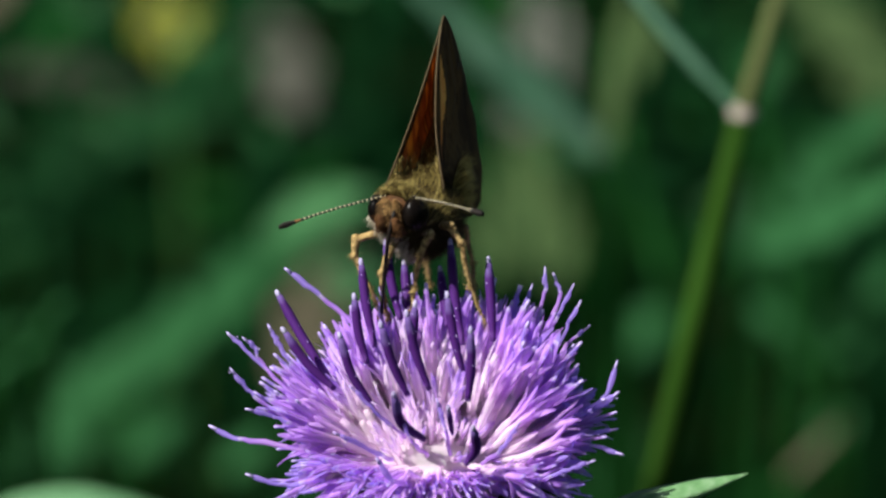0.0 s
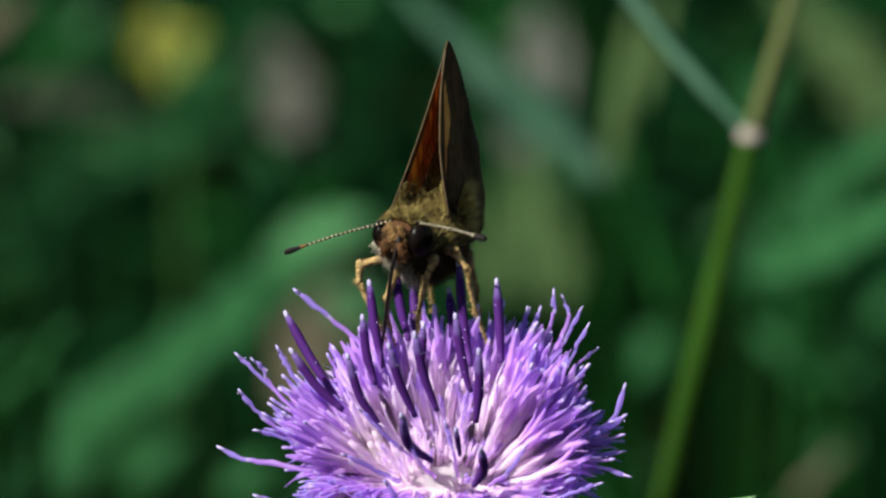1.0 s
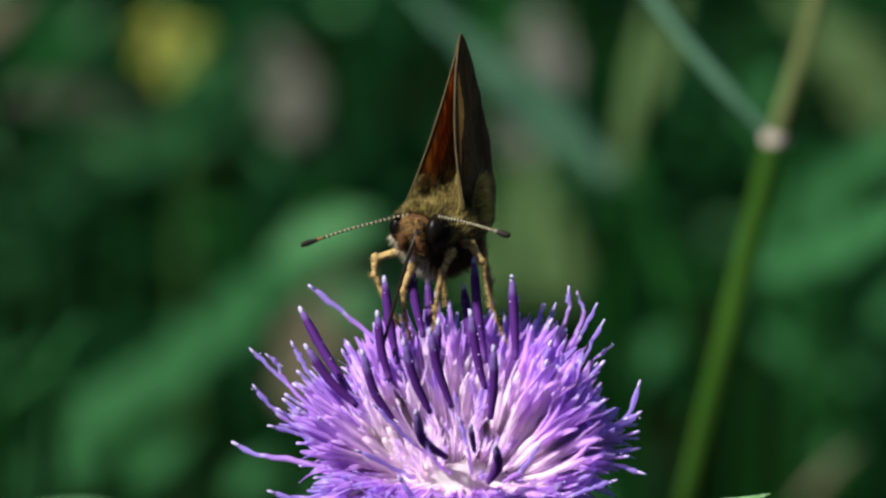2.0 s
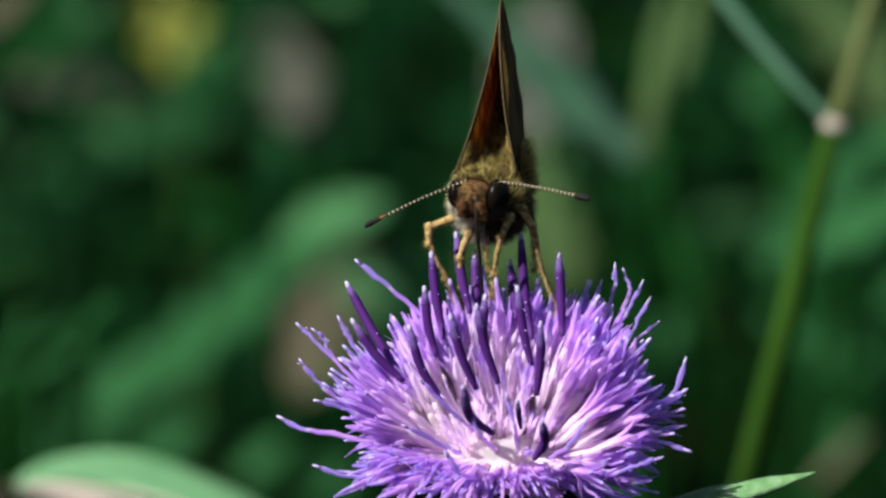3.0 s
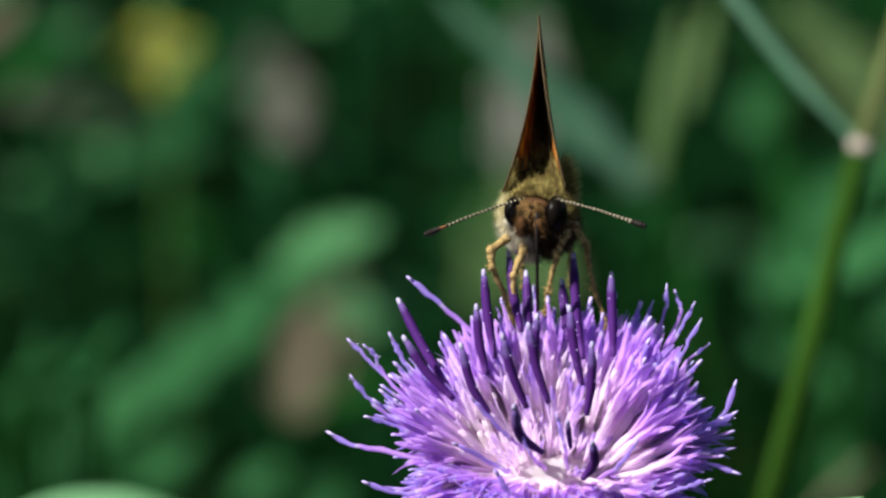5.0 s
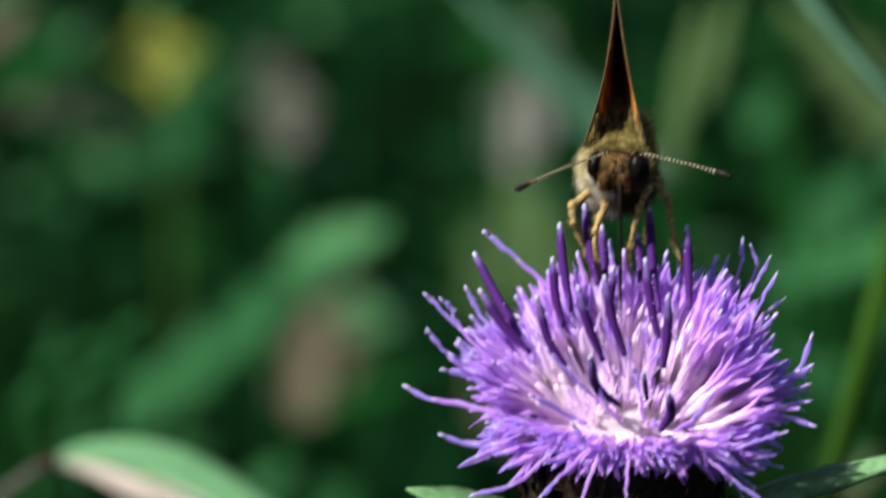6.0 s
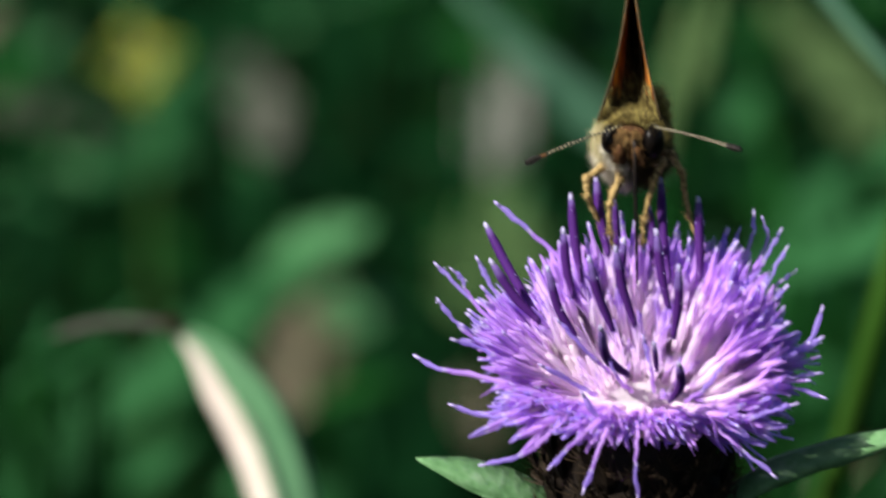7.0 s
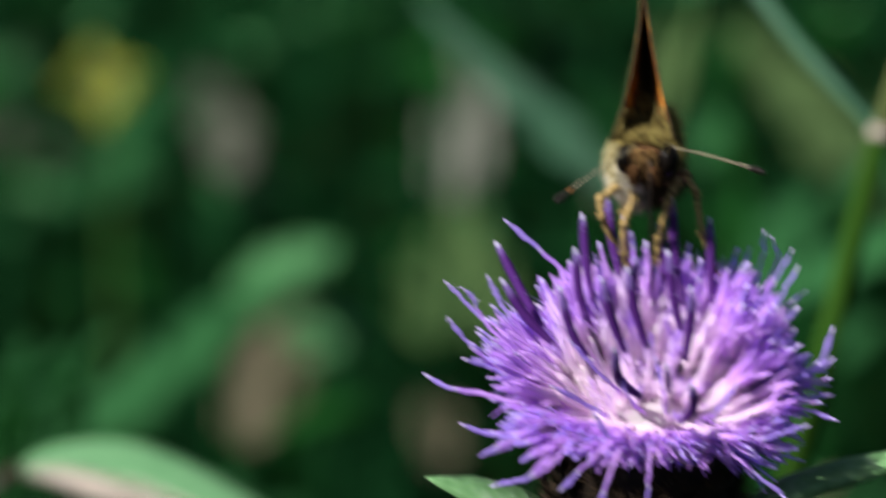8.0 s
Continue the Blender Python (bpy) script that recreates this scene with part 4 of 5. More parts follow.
    for k in range(330):
        a, polar = radians(-30 + 240 * (k * 0.61803 % 1.0)), radians(12 + 62 * (k * 0.7548777 % 1.0))
        if k >= 230:
            a, polar = radians(165 + 210 * (k * 0.61803 % 1.0)), radians(72 + 20 * (k * 0.7548777 % 1.0))
        way = Vector((math.sin(polar) * math.cos(a), math.sin(polar) * math.sin(a), math.cos(polar)))
        tip = way * (rng.uniform(9.0, 10.9) * (1 + (0.09 * max(0, way.x + way.y * 0.4) if way.z > 0.7 else 0)) if k < 230 else rng.uniform(4.6, 7.4)) * MM
        if not hides(tip):
            crowd.append((soft[k % 12] if k < 230 else wide[k % 8], floret_place(tip, rng.uniform(0, 6.28), 0.36 if k < 230 else 0.5)))
    joined_florets("crown_floret", crowd, head, "dense violet florets of the crown", rng)
    # young pale florets that stand upright in the heart of the head, whitened for its glow
    crowd = []
    for k in range(380):
        a, polar = k * 2.399963, radians(3 + 56 * ((k + 0.5) / 380) ** 0.6)
        way = Vector((math.sin(polar) * math.cos(a), math.sin(polar) * math.sin(a), math.cos(polar)))
        if -way.dot(AHEAD) > 0.80:
            continue
        front = -way.dot(AHEAD) > 0.42
        tip = way * (rng.uniform(3.8, 5.6) if front else rng.uniform(6.8, 9.4)) * MM
        if hides(tip):
            tip *= 0.6
        crowd.append((young[k % 5], floret_place(tip, rng.uniform(0, 6.28), 0.6)))
    joined_florets("heart_floret", crowd, head, "pale pink young florets, whitened for the glow of the heart", rng)
    # grains of pollen caught on the florets and the dark tubes
    bm = bmesh.new()
    spots = [p.lerp(q, rng.random()) + RIGHT * rng.uniform(-0.2, 0.2) * MM for p, q in zip(stands, stands[1:]) if (p - q).length < 0.0015 and rng.random() < 0.6]
    for ob in head.children:
        if ob.name.startswith("floret"):
            for _ in range(2):
                v = rng.choice(ob.data.vertices).co
                if v.z > 0.4 or ob.matrix_basis == Matrix.Identity(4):
                    spots.append(ob.matrix_basis @ v)
    for p in spots:
        r = rng.uniform(0.025, 0.06) * MM
        q = p - AHEAD * 0.25 * MM + Vector((rng.uniform(-1, 1), rng.uniform(-1, 1), rng.uniform(-1, 1))) * 0.12 * MM
        made = bmesh.ops.create_icosphere(bm, subdivisions=1, radius=r)["verts"]
        bmesh.ops.translate(bm, verts=made, vec=q)
    tagged(part("pollen", bm, TIP, head, "fine whitish pollen grains"), kind="stuff")
    return plant


# ---- the skipper ----
def hairs(bm, rng, n, place, length, r=0.03 * MM, mat=0):
    """Tapered hairs; place() gives a root and a way."""
    for _ in range(n):
        root, way = place()
        ln = length * rng.uniform(0.55, 1.2)
        s = way.orthogonal().normalized()
        t = way.cross(s)
        sag = Vector((rng.uniform(-0.2, 0.2), rng.uniform(-0.2, 0.2), -0.12)) * ln
        tip = bm.verts.new(root + way * ln + sag)
        ring = [bm.verts.new(root + (s * math.cos(a) + t * math.sin(a)) * r) for a in (0, 2.1, 4.2)]
        mid = [bm.verts.new(root + way * ln * 0.55 + sag * 0.3 + (s * math.cos(a) + t * math.sin(a)) * r * 0.8) for a in (0, 2.1, 4.2)]
        for j in range(3):
            bm.faces.new((ring[j], ring[(j + 1) % 3], mid[(j + 1) % 3], mid[j])).material_index = mat
            bm.faces.new((mid[j], mid[(j + 1) % 3], tip)).material_index = mat


def wing(side, rows, cols, shape, thick):
    """A wing as a thin shell: shape(s, c) runs from root to tip and from the front edge to the rear."""
    bm = bmesh.new()
    grid = [[Vector(shape(i / (rows - 1), j / (cols - 1), 2.1 if side < 0 else 0.5)) * MM for j in range(cols)] for i in range(rows)]
    outer = [[bm.verts.new((side * (p.x + thick * MM), p.y, p.z)) for p in r] for r in grid]
    inner = [[bm.verts.new((side * p.x, p.y, p.z)) for p in r] for r in grid]
    for i in range(rows - 1):
        for j in range(cols - 1):
            s, c = i / (rows - 1), j / (cols - 1)
            field = shape is fore and (0.34 < s < 0.72 and 0.14 < c < 0.29 - 0.5 * abs(s - 0.5) or 0.1 < s < 0.42 and 0.09 + 0.1 * s < c < 0.15 + 0.1 * s)
            bm.faces.new((outer[i][j], outer[i + 1][j], outer[i + 1][j + 1], outer[i][j + 1])).material_index = 3 if field else 1
            lit = shape is fore and 0.08 < s < 0.8 - 0.2 * c and 0.07 < c < (0.42 if side < 0 else 0.6)
            bm.faces.new((inner[i][j], inner[i][j + 1], inner[i + 1][j + 1], inner[i + 1][j])).material_index = 0 if lit else 1
    rim = [(i, 0) for i in range(rows)] + [(rows - 1, j) for j in range(1, cols)] + [(i, cols - 1) for i in range(rows - 2, -1, -1)] + [(0, j) for j in range(cols - 2, 0, -1)]
    for (i, j), (m, n) in zip(rim, rim[1:] + rim[:1]):
        try:
            bm.faces.new((outer[i][j], outer[m][n], inner[m][n], inner[i][j])).material_index = 1 if i == m == 0 else 2
        except ValueError:
            pass
    return bm


FRONT_EDGE = [Vector(p) for p in curve([(0, -0.6, 0.9), (0, 0.6, 4.0), (0, 2.6, 7.0), (0, 4.7, 9.35)], 41)]
REAR_EDGE = [Vector(p) for p in curve([(0, 0.9, 1.0), (0, 4.4, 2.6), (0, 7.4, 4.2), (0, 6.9, 6.4), (0, 5.8, 8.4), (0, 5.0, 9.35)], 41)]
HIND_EDGE = [Vector(p) for p in curve([(0, 6.6, 6.2), (0, 7.9, 3.2), (0, 8.7, 0.0), (0, 8.6, -2.2), (0, 7.2, -3.0), (0, 5.2, -2.6)], 41)]


def on(line, f):
    x = min(max(f, 0.0), 1.0) * (len(line) - 1)
    k = min(int(x), len(line) - 2)
    return line[k].lerp(line[k + 1], x - k)


def fore(s, c, gape):
    p = on(FRONT_EDGE, s).lerp(on(REAR_EDGE, s), c)
    lead = (1 - s) ** 1.4
    vein = 0.04 * math.sin(c * 26) * min(1, 3 * (1 - s))
    # the nearly closed wing bulges outwards, the open one flares along its front edge
    out = lead * 1.5 * c * (1 - c) + 1.45 * (1 - s) ** 1.7 * (1 - c) ** 1.4 - 0.03 if gape < 1 else gape * (1 - s) ** 2.0 * (1 - c) ** 1.3 - 0.02
    return out + vein * min(1, 4 * (1 - c)), p.y, p.z


def hind(s, c, gape):
    root = Vector((0, 0.8, 1.5 - 2.5 * c))
    p = root.lerp(on(HIND_EDGE, c), s)
    return 0.10 + (1.12 + 0.12 * gape) * (1 - s) ** 1.1 * (0.4 + 0.6 * min(1, 4 * c)) + 0.06 * math.sin(c * 30) * s, p.y, p.z


def skipper():
    fly = thing("skipper_butterfly", pose(0, 0, 0.3), "brown and orange skipper butterfly sipping on the flower", "butterfly")
    rng = random.Random(8)
    bm = bmesh.new()
    ellipsoid(bm, (0, -0.1 * MM, -0.55 * MM), (1.8 * MM, 2.3 * MM, 1.75 * MM), u=20, v=14)
    thorax = part("thorax", bm, BODY, fly)

    def coat():
        a, b = rng.uniform(0, 2 * math.pi), rng.uniform(-0.5, 1.5)
        n = Vector((math.cos(a) * math.cos(b), math.sin(a) * math.cos(b), math.sin(b)))
        root = Vector((n.x * 1.7, n.y * 2.3 - 0.1, n.z * 1.3 - 0.45)) * MM
        return root, (n * 0.55 + Vector((0.1 * n.x + rng.uniform(-0.25, 0.25), 0.55 + rng.uniform(-0.3, 0.3), 0.55 + rng.uniform(-0.3, 0.3)))).normalized()
    bm = bmesh.new()
    hairs(bm, rng, 6500, coat, 0.85 * MM, 0.011 * MM)
    part("thorax_fur", bm, FUR, thorax, "olive-gold fur")

    def beard():
        a, b = rng.uniform(0, 2 * math.pi), rng.uniform(-1.3, -0.1)
        n = Vector((math.cos(a) * math.cos(b), math.sin(a) * math.cos(b), math.sin(b)))
        return Vector((n.x * 1.9, n.y * 2.25 - 0.15, n.z * 1.9 - 0.5)) * MM, (n + Vector((0, -0.5, -0.5 + rng.uniform(-0.3, 0.3)))).normalized()
    def flank_of(sx, place, edge):
        while True:
            root, way = place()
            if (root.x - edge * MM) * sx > 0:
                return root, way
    # side light put into the colour: pale hairs left, dark hairs for shade right
    bm = bmesh.new()
    hairs(bm, rng, 1500, lambda: flank_of(-1, beard, -0.1), 0.95 * MM, 0.018 * MM)
    part("breast_fur", bm, PALE_FUR, thorax, "pale grey breast fur of the sunlit side")
    bm = bmesh.new()
    hairs(bm, rng, 2000, lambda: flank_of(1, beard, -0.6), 0.8 * MM, 0.018 * MM)
    part("breast_fur", bm, BODY, thorax, "breast fur of the shaded side, coloured dark brown")
    for sx in (-1, 1):
        def root_coat(sx=sx):
            f = rng.random()
            g = rng.random() ** 1.5
            p = on(FRONT_EDGE, 0.17 * g).lerp(on(REAR_EDGE, 0.17 * g), 0.9 * f)
            x = fore(0.17 * g, 0.9 * f, 2.1 if sx < 0 else 0.5)[0]
            return Vector((sx * (x - 0.12), p.y - 0.1, p.z - 0.1)) * MM, Vector((-sx * rng.uniform(0.0, 0.3), 0.1 + rng.uniform(-0.3, 0.3), 1)).normalized()
        bm = bmesh.new()
        hairs(bm, rng, 600, root_coat, 0.55 * MM, 0.014 * MM)
        part("wing_root_fur", bm, FUR, thorax, "long olive-gold hairs")
    for sx in (-1, 1):
        def shoulder(sx=sx):
            n = Vector((rng.gauss(0, 1), rng.gauss(0, 1), rng.gauss(0, 1))).normalized()
            root = Vector((sx * (0.75 if sx > 0 else 1.05), -0.4, 0.35)) + Vector((n.x * 0.6, n.y * 0.7, n.z * 0.5))
            return root * MM, (n * 0.4 + Vector((sx * 0.1, 0.2, 1.0))).normalized()

        def flank(sx=sx):
            f, g = rng.random() ** 1.3, rng.random()
            x, y, z = hind(0.05 + 0.3 * f, 0.25 + 0.7 * g, 0.5 if sx > 0 else 2.2)
            return Vector((sx * (x + 0.1), y, z)) * MM, Vector((rng.uniform(0.25, 0.8) if sx > 0 else -0.1, 0.35 + rng.uniform(-0.3, 0.3), 0.55 + rng.uniform(-0.35, 0.2))).normalized()
        bm = bmesh.new()
        hairs(bm, rng, 160, shoulder, 0.45 * MM, 0.012 * MM)
        hairs(bm, rng, 2600 if sx > 0 else 500, flank, (1.05 if sx > 0 else 0.5) * MM, 0.016 * MM)
        part("wing_flank_fur", bm, LIT_FUR, thorax, "olive-gold hairs on the wing base, paler as if sunlit")
    def ruff():
        n = Vector((-1, rng.uniform(-0.9, 0.2), rng.uniform(-0.75, 0.75))).normalized()
        return Vector((n.x * 1.85, n.y * 2.3 - 0.2, n.z * 1.6 - 0.4)) * MM, (n * 0.7 + Vector((-0.1, rng.uniform(-0.4, 0.1), rng.uniform(-0.5, 0.3)))).normalized()
    bm = bmesh.new()
    hairs(bm, rng, 1100, ruff, 0.8 * MM, 0.016 * MM)
    part("flank_ruff", bm, STRAW_FUR, thorax, "straw-coloured flank fur")
    bm = bmesh.new()
    spine = curve([(0, 1.8 * MM, 0), (0, 4.2 * MM, -0.3 * MM), (0, 7.5 * MM, -1.2 * MM)], 10)
    tube(bm, spine, [r * MM for r in (1.3, 1.45, 1.5, 1.5, 1.45, 1.35, 1.2, 1.0, 0.7, 0.25)], 12)
    part("abdomen", bm, BODY, fly)
    # head
    bm = bmesh.new()
    c = Vector((0, -3.3, 0.75)) * MM
    ellipsoid(bm, c, (1.45 * MM, 1.15 * MM, 1.25 * MM), u=18, v=12, rough=0.1)
    head = part("head", bm, FACE, fly, "russet scaly face")
    for sx in (-1, 1):
        # the right eye is enlarged, its black also standing for shade beside it
        bm = bmesh.new()
        ellipsoid(bm, c + Vector((sx * (1.18 if sx < 0 else 1.12), -0.5 if sx < 0 else -0.35, 0.05)) * MM, ((0.56 if sx < 0 else 0.62) * MM, (0.86 if sx < 0 else 0.92) * MM, (0.90 if sx < 0 else 1.0) * MM), u=16, v=12)
        part("eye", bm, EYE, head, "black round eye")
        bm = bmesh.new()
        tube(bm, [c + Vector((sx * 0.5, -0.75, -0.9)) * MM, c + Vector((sx * 0.52, -1.35, -0.55)) * MM, c + Vector((sx * 0.48, -1.6, 0.05)) * MM], [0.36 * MM, 0.4 * MM, 0.14 * MM], 8)
        hairs(bm, rng, 160, lambda sx=sx: (c + Vector((sx * 0.5 + rng.uniform(-0.3, 0.3), -1.25 + rng.uniform(-0.25, 0.25), -0.6 + rng.uniform(-0.4, 0.6))) * MM,
                                          Vector((sx * 0.3 + rng.uniform(-0.4, 0.4), -0.7, rng.uniform(-0.6, 0.6))).normalized()), 0.45 * MM, 0.022 * MM)
        part("palp", bm, FACE, head, "bristly russet palp")

    def crown():
        a = rng.uniform(0, math.pi)
        n = Vector((math.cos(a), rng.uniform(-0.9, 0.6), 0.2 + math.sin(a))).normalized()
        return c + Vector((n.x * 1.4, n.y * 1.1, n.z * 1.2)) * MM, (n + Vector((0, -0.2, 0.4))).normalized()
    bm = bmesh.new()
    hairs(bm, rng, 1300, crown, 0.55 * MM, 0.018 * MM)
    part("head_fur", bm, FUR, head, "short olive-brown bristles")

    # tan hairs stop short on the right, so that side looks shaded
    def mask():
        n = Vector((rng.choice((rng.uniform(-0.62, -0.08), rng.uniform(0.12, 0.42))), -1, rng.uniform(-0.6, 0.8))).normalized()
        return c + Vector((n.x * 1.4, n.y * 1.12, n.z * 1.2)) * MM, (n + Vector((rng.uniform(-0.6, 0.6), 0, rng.uniform(-0.8, 0.6)))).normalized()
    bm = bmesh.new()
    hairs(bm, rng, 1900, mask, 0.42 * MM, 0.018 * MM)
    part("face_coat", bm, TAN, head, "rough russet face scales")

    def cheek():
        a = rng.uniform(math.pi, 2 * math.pi)
        n = Vector((math.cos(a), rng.uniform(-0.9, 0.2), math.sin(a) * 0.9)).normalized()
        return c + Vector((n.x * 1.35, n.y * 1.1, n.z * 1.2)) * MM, (n + Vector((0, -0.5, -0.5))).normalized()
    # the right cheek gets dark bristles in place of the shade on it
    bm = bmesh.new()
    hairs(bm, rng, 900, lambda: flank_of(-1, cheek, -0.25), 0.8 * MM, 0.02 * MM)
    part("cheek_fur", bm, PALE_FUR, head, "whitish cheek bristles of the sunlit side")
    bm = bmesh.new()
    hairs(bm, rng, 600, lambda: flank_of(1, cheek, -0.2), 0.55 * MM, 0.018 * MM)
    part("cheek_fur", bm, BODY, head, "cheek bristles of the shaded side, coloured dark brown")
    # the face is turned a little aside
    head.matrix_basis = Matrix.Translation(c) @ Matrix.Rotation(radians(-14), 4, "Z") @ Matrix.Translation(-c)
    # feelers: each an own part with its origin at the root, ringed black and cream
    feelers = []
    for sx in (-1, 1):
        bm = bmesh.new()
        end = Vector((sx * 5.55, -2.4, -0.87)) * MM
        mid = end * 0.5 + Vector((0, 0, 0.1 * MM))
        line = curve([(0, 0, 0), mid, end], 241)
        bands, at = [], 0
        while at < 240:
            step = 7 if len(bands) % 2 else 3
            bands.append((at, min(at + step, 240)))
            at += step
        for i, (p, q) in enumerate(bands):
            f = p / 240
            r = 0.062 + 0.022 * f + 0.19 * max(0, f - 0.78) / 0.22
            if f > 0.94:
                r *= 0.3 + 0.7 * (1 - f) / 0.06
            mat = 0 if f > 0.84 else (2 if f > 0.79 and sx < 0 else (0 if i % 2 else 1))
            span = [line[p], line[p].lerp(line[q], 0.5), line[q] + (line[q] - line[p]) * 0.02]
            # pale joints are small beads between the black ones
            tube(bm, span, [r * MM * 0.86, r * MM * (0.88 if i % 2 else 1.12), r * MM * 0.86], 8, mat)
        ob = part("antenna", bm, [HORN, RING, RUST], fly, "black and cream ringed antenna with black club")
        ob.location = c + Vector((sx * 0.72, -0.55, 0.95)) * MM
        feelers.append(ob)
    bm = bmesh.new()
    tube(bm, curve([(0, 0, 0.4 * MM), (0, -0.4 * MM, -1.0 * MM), (0, -0.3 * MM, -3.2 * MM), (0, 0.1 * MM, -6.0 * MM), (0, 0.5 * MM, -8.8 * MM)], 18), [0.11 * MM] * 8 + [0.10 * MM] * 6 + [0.09 * MM, 0.07 * MM, 0.05 * MM, 0.03 * MM], 8)
    tongue = part("proboscis", bm, HORN, fly, "thin black proboscis")
    tongue.location = c + Vector((0, -1.45, 0.0)) * MM
    # legs by joints: hip, knee, shin, foot
    legs = []
    for name, pts in (("left_mid", [(-1.2, -1.2, -1.1), (-3.4, -2.0, -1.6), (-3.5, -2.2, -2.5), (-2.7, -2.2, -4.4), (-2.2, -2.0, -5.9)]),
                      ("left_fore", [(-0.8, -2.2, -1.2), (-0.9, -3.2, -1.6), (-1.5, -3.3, -3.0), (-1.5, -3.3, -4.6), (-1.3, -3.2, -5.8)]),
                      ("right_fore", [(0.8, -2.2, -1.0), (1.5, -3.3, -0.6), (1.0, -3.6, -1.6), (0.4, -3.5, -3.8), (0.25, -3.4, -5.2)]),
                      ("right_mid", [(1.3, -1.2, -0.8), (2.4, -2.4, -0.4), (3.0, -2.5, -1.3), (3.3, -2.4, -3.8), (4.1, -2.3, -6.2)]),
                      ("left_hind", [(-1.0, 1.2, -1.2), (-1.3, 2.6, -2.2), (-1.4, 3.2, -4.5), (-1.3, 3.4, -6.0)]),
                      ("right_hind", [(1.0, 1.2, -1.2), (1.3, 2.6, -2.2), (1.4, 3.2, -4.5), (1.3, 3.4, -6.0)])):
        bm = bmesh.new()
        hip = Vector(pts[0]) * MM
        line = [Vector(p) * MM - hip for p in pts]
        rs = [0.26, 0.22, 0.165, 0.115, 0.055] if len(line) == 5 else [0.22, 0.18, 0.09, 0.04]
        for (p, q), (r0, r1) in zip(zip(line, line[1:]), zip(rs, rs[1:])):
            fs = (0, 0.15, 0.4, 0.7, 0.92, 1)
            tube(bm, [p.lerp(q, f) + Vector((0.05 * MM * math.sin(9 * f), 0, 0)) for f in fs], [(r0 + (r1 - r0) * f) * MM * (0.85, 1.02, 1.14, 0.96, 0.98, 1.12)[i] for i, f in enumerate(fs)], 7)
            hairs(bm, rng, 150, lambda p=p, q=q: (p.lerp(q, rng.random()), Vector((rng.uniform(-1, 1), rng.uniform(-1, 1), rng.uniform(-0.6, 0.3))).normalized()), 0.3 * MM, 0.016 * MM)
            # shaggy swelling at the joint
            ellipsoid(bm, q, (r1 * 1.25 * MM, r1 * 1.25 * MM, r1 * 1.35 * MM), u=8, v=6, rough=0.15)
            hairs(bm, rng, 60, lambda q=q: (q, Vector((rng.uniform(-1, 1), rng.uniform(-1, 1), rng.uniform(-1, 0.6))).normalized()), 0.42 * MM, 0.016 * MM)
        ob = part("leg", bm, LEG, fly, "tan scaly jointed leg")
        ob.location = hip
        legs.append(ob)
    for sx in (-1, 1):
        part("forewing", wing(sx, 34, 36, fore, 0.07), [ORANGE, UNDER, MARGIN, STREAK], fly, "forewing, orange inside and dull brown outside")
        part("hindwing", wing(sx, 20, 16, hind, 0.07), [ORANGE, UNDER, MARGIN], fly, "olive-brown hindwing")
    return fly, feelers, tongue, legs


ground()
turf()
tall_grass()
undergrowth()
plants_behind()
stem = jointed_stem()
strap = bent_blade()
flower = knapweed()
fly, feelers, tongue, legs = skipper()


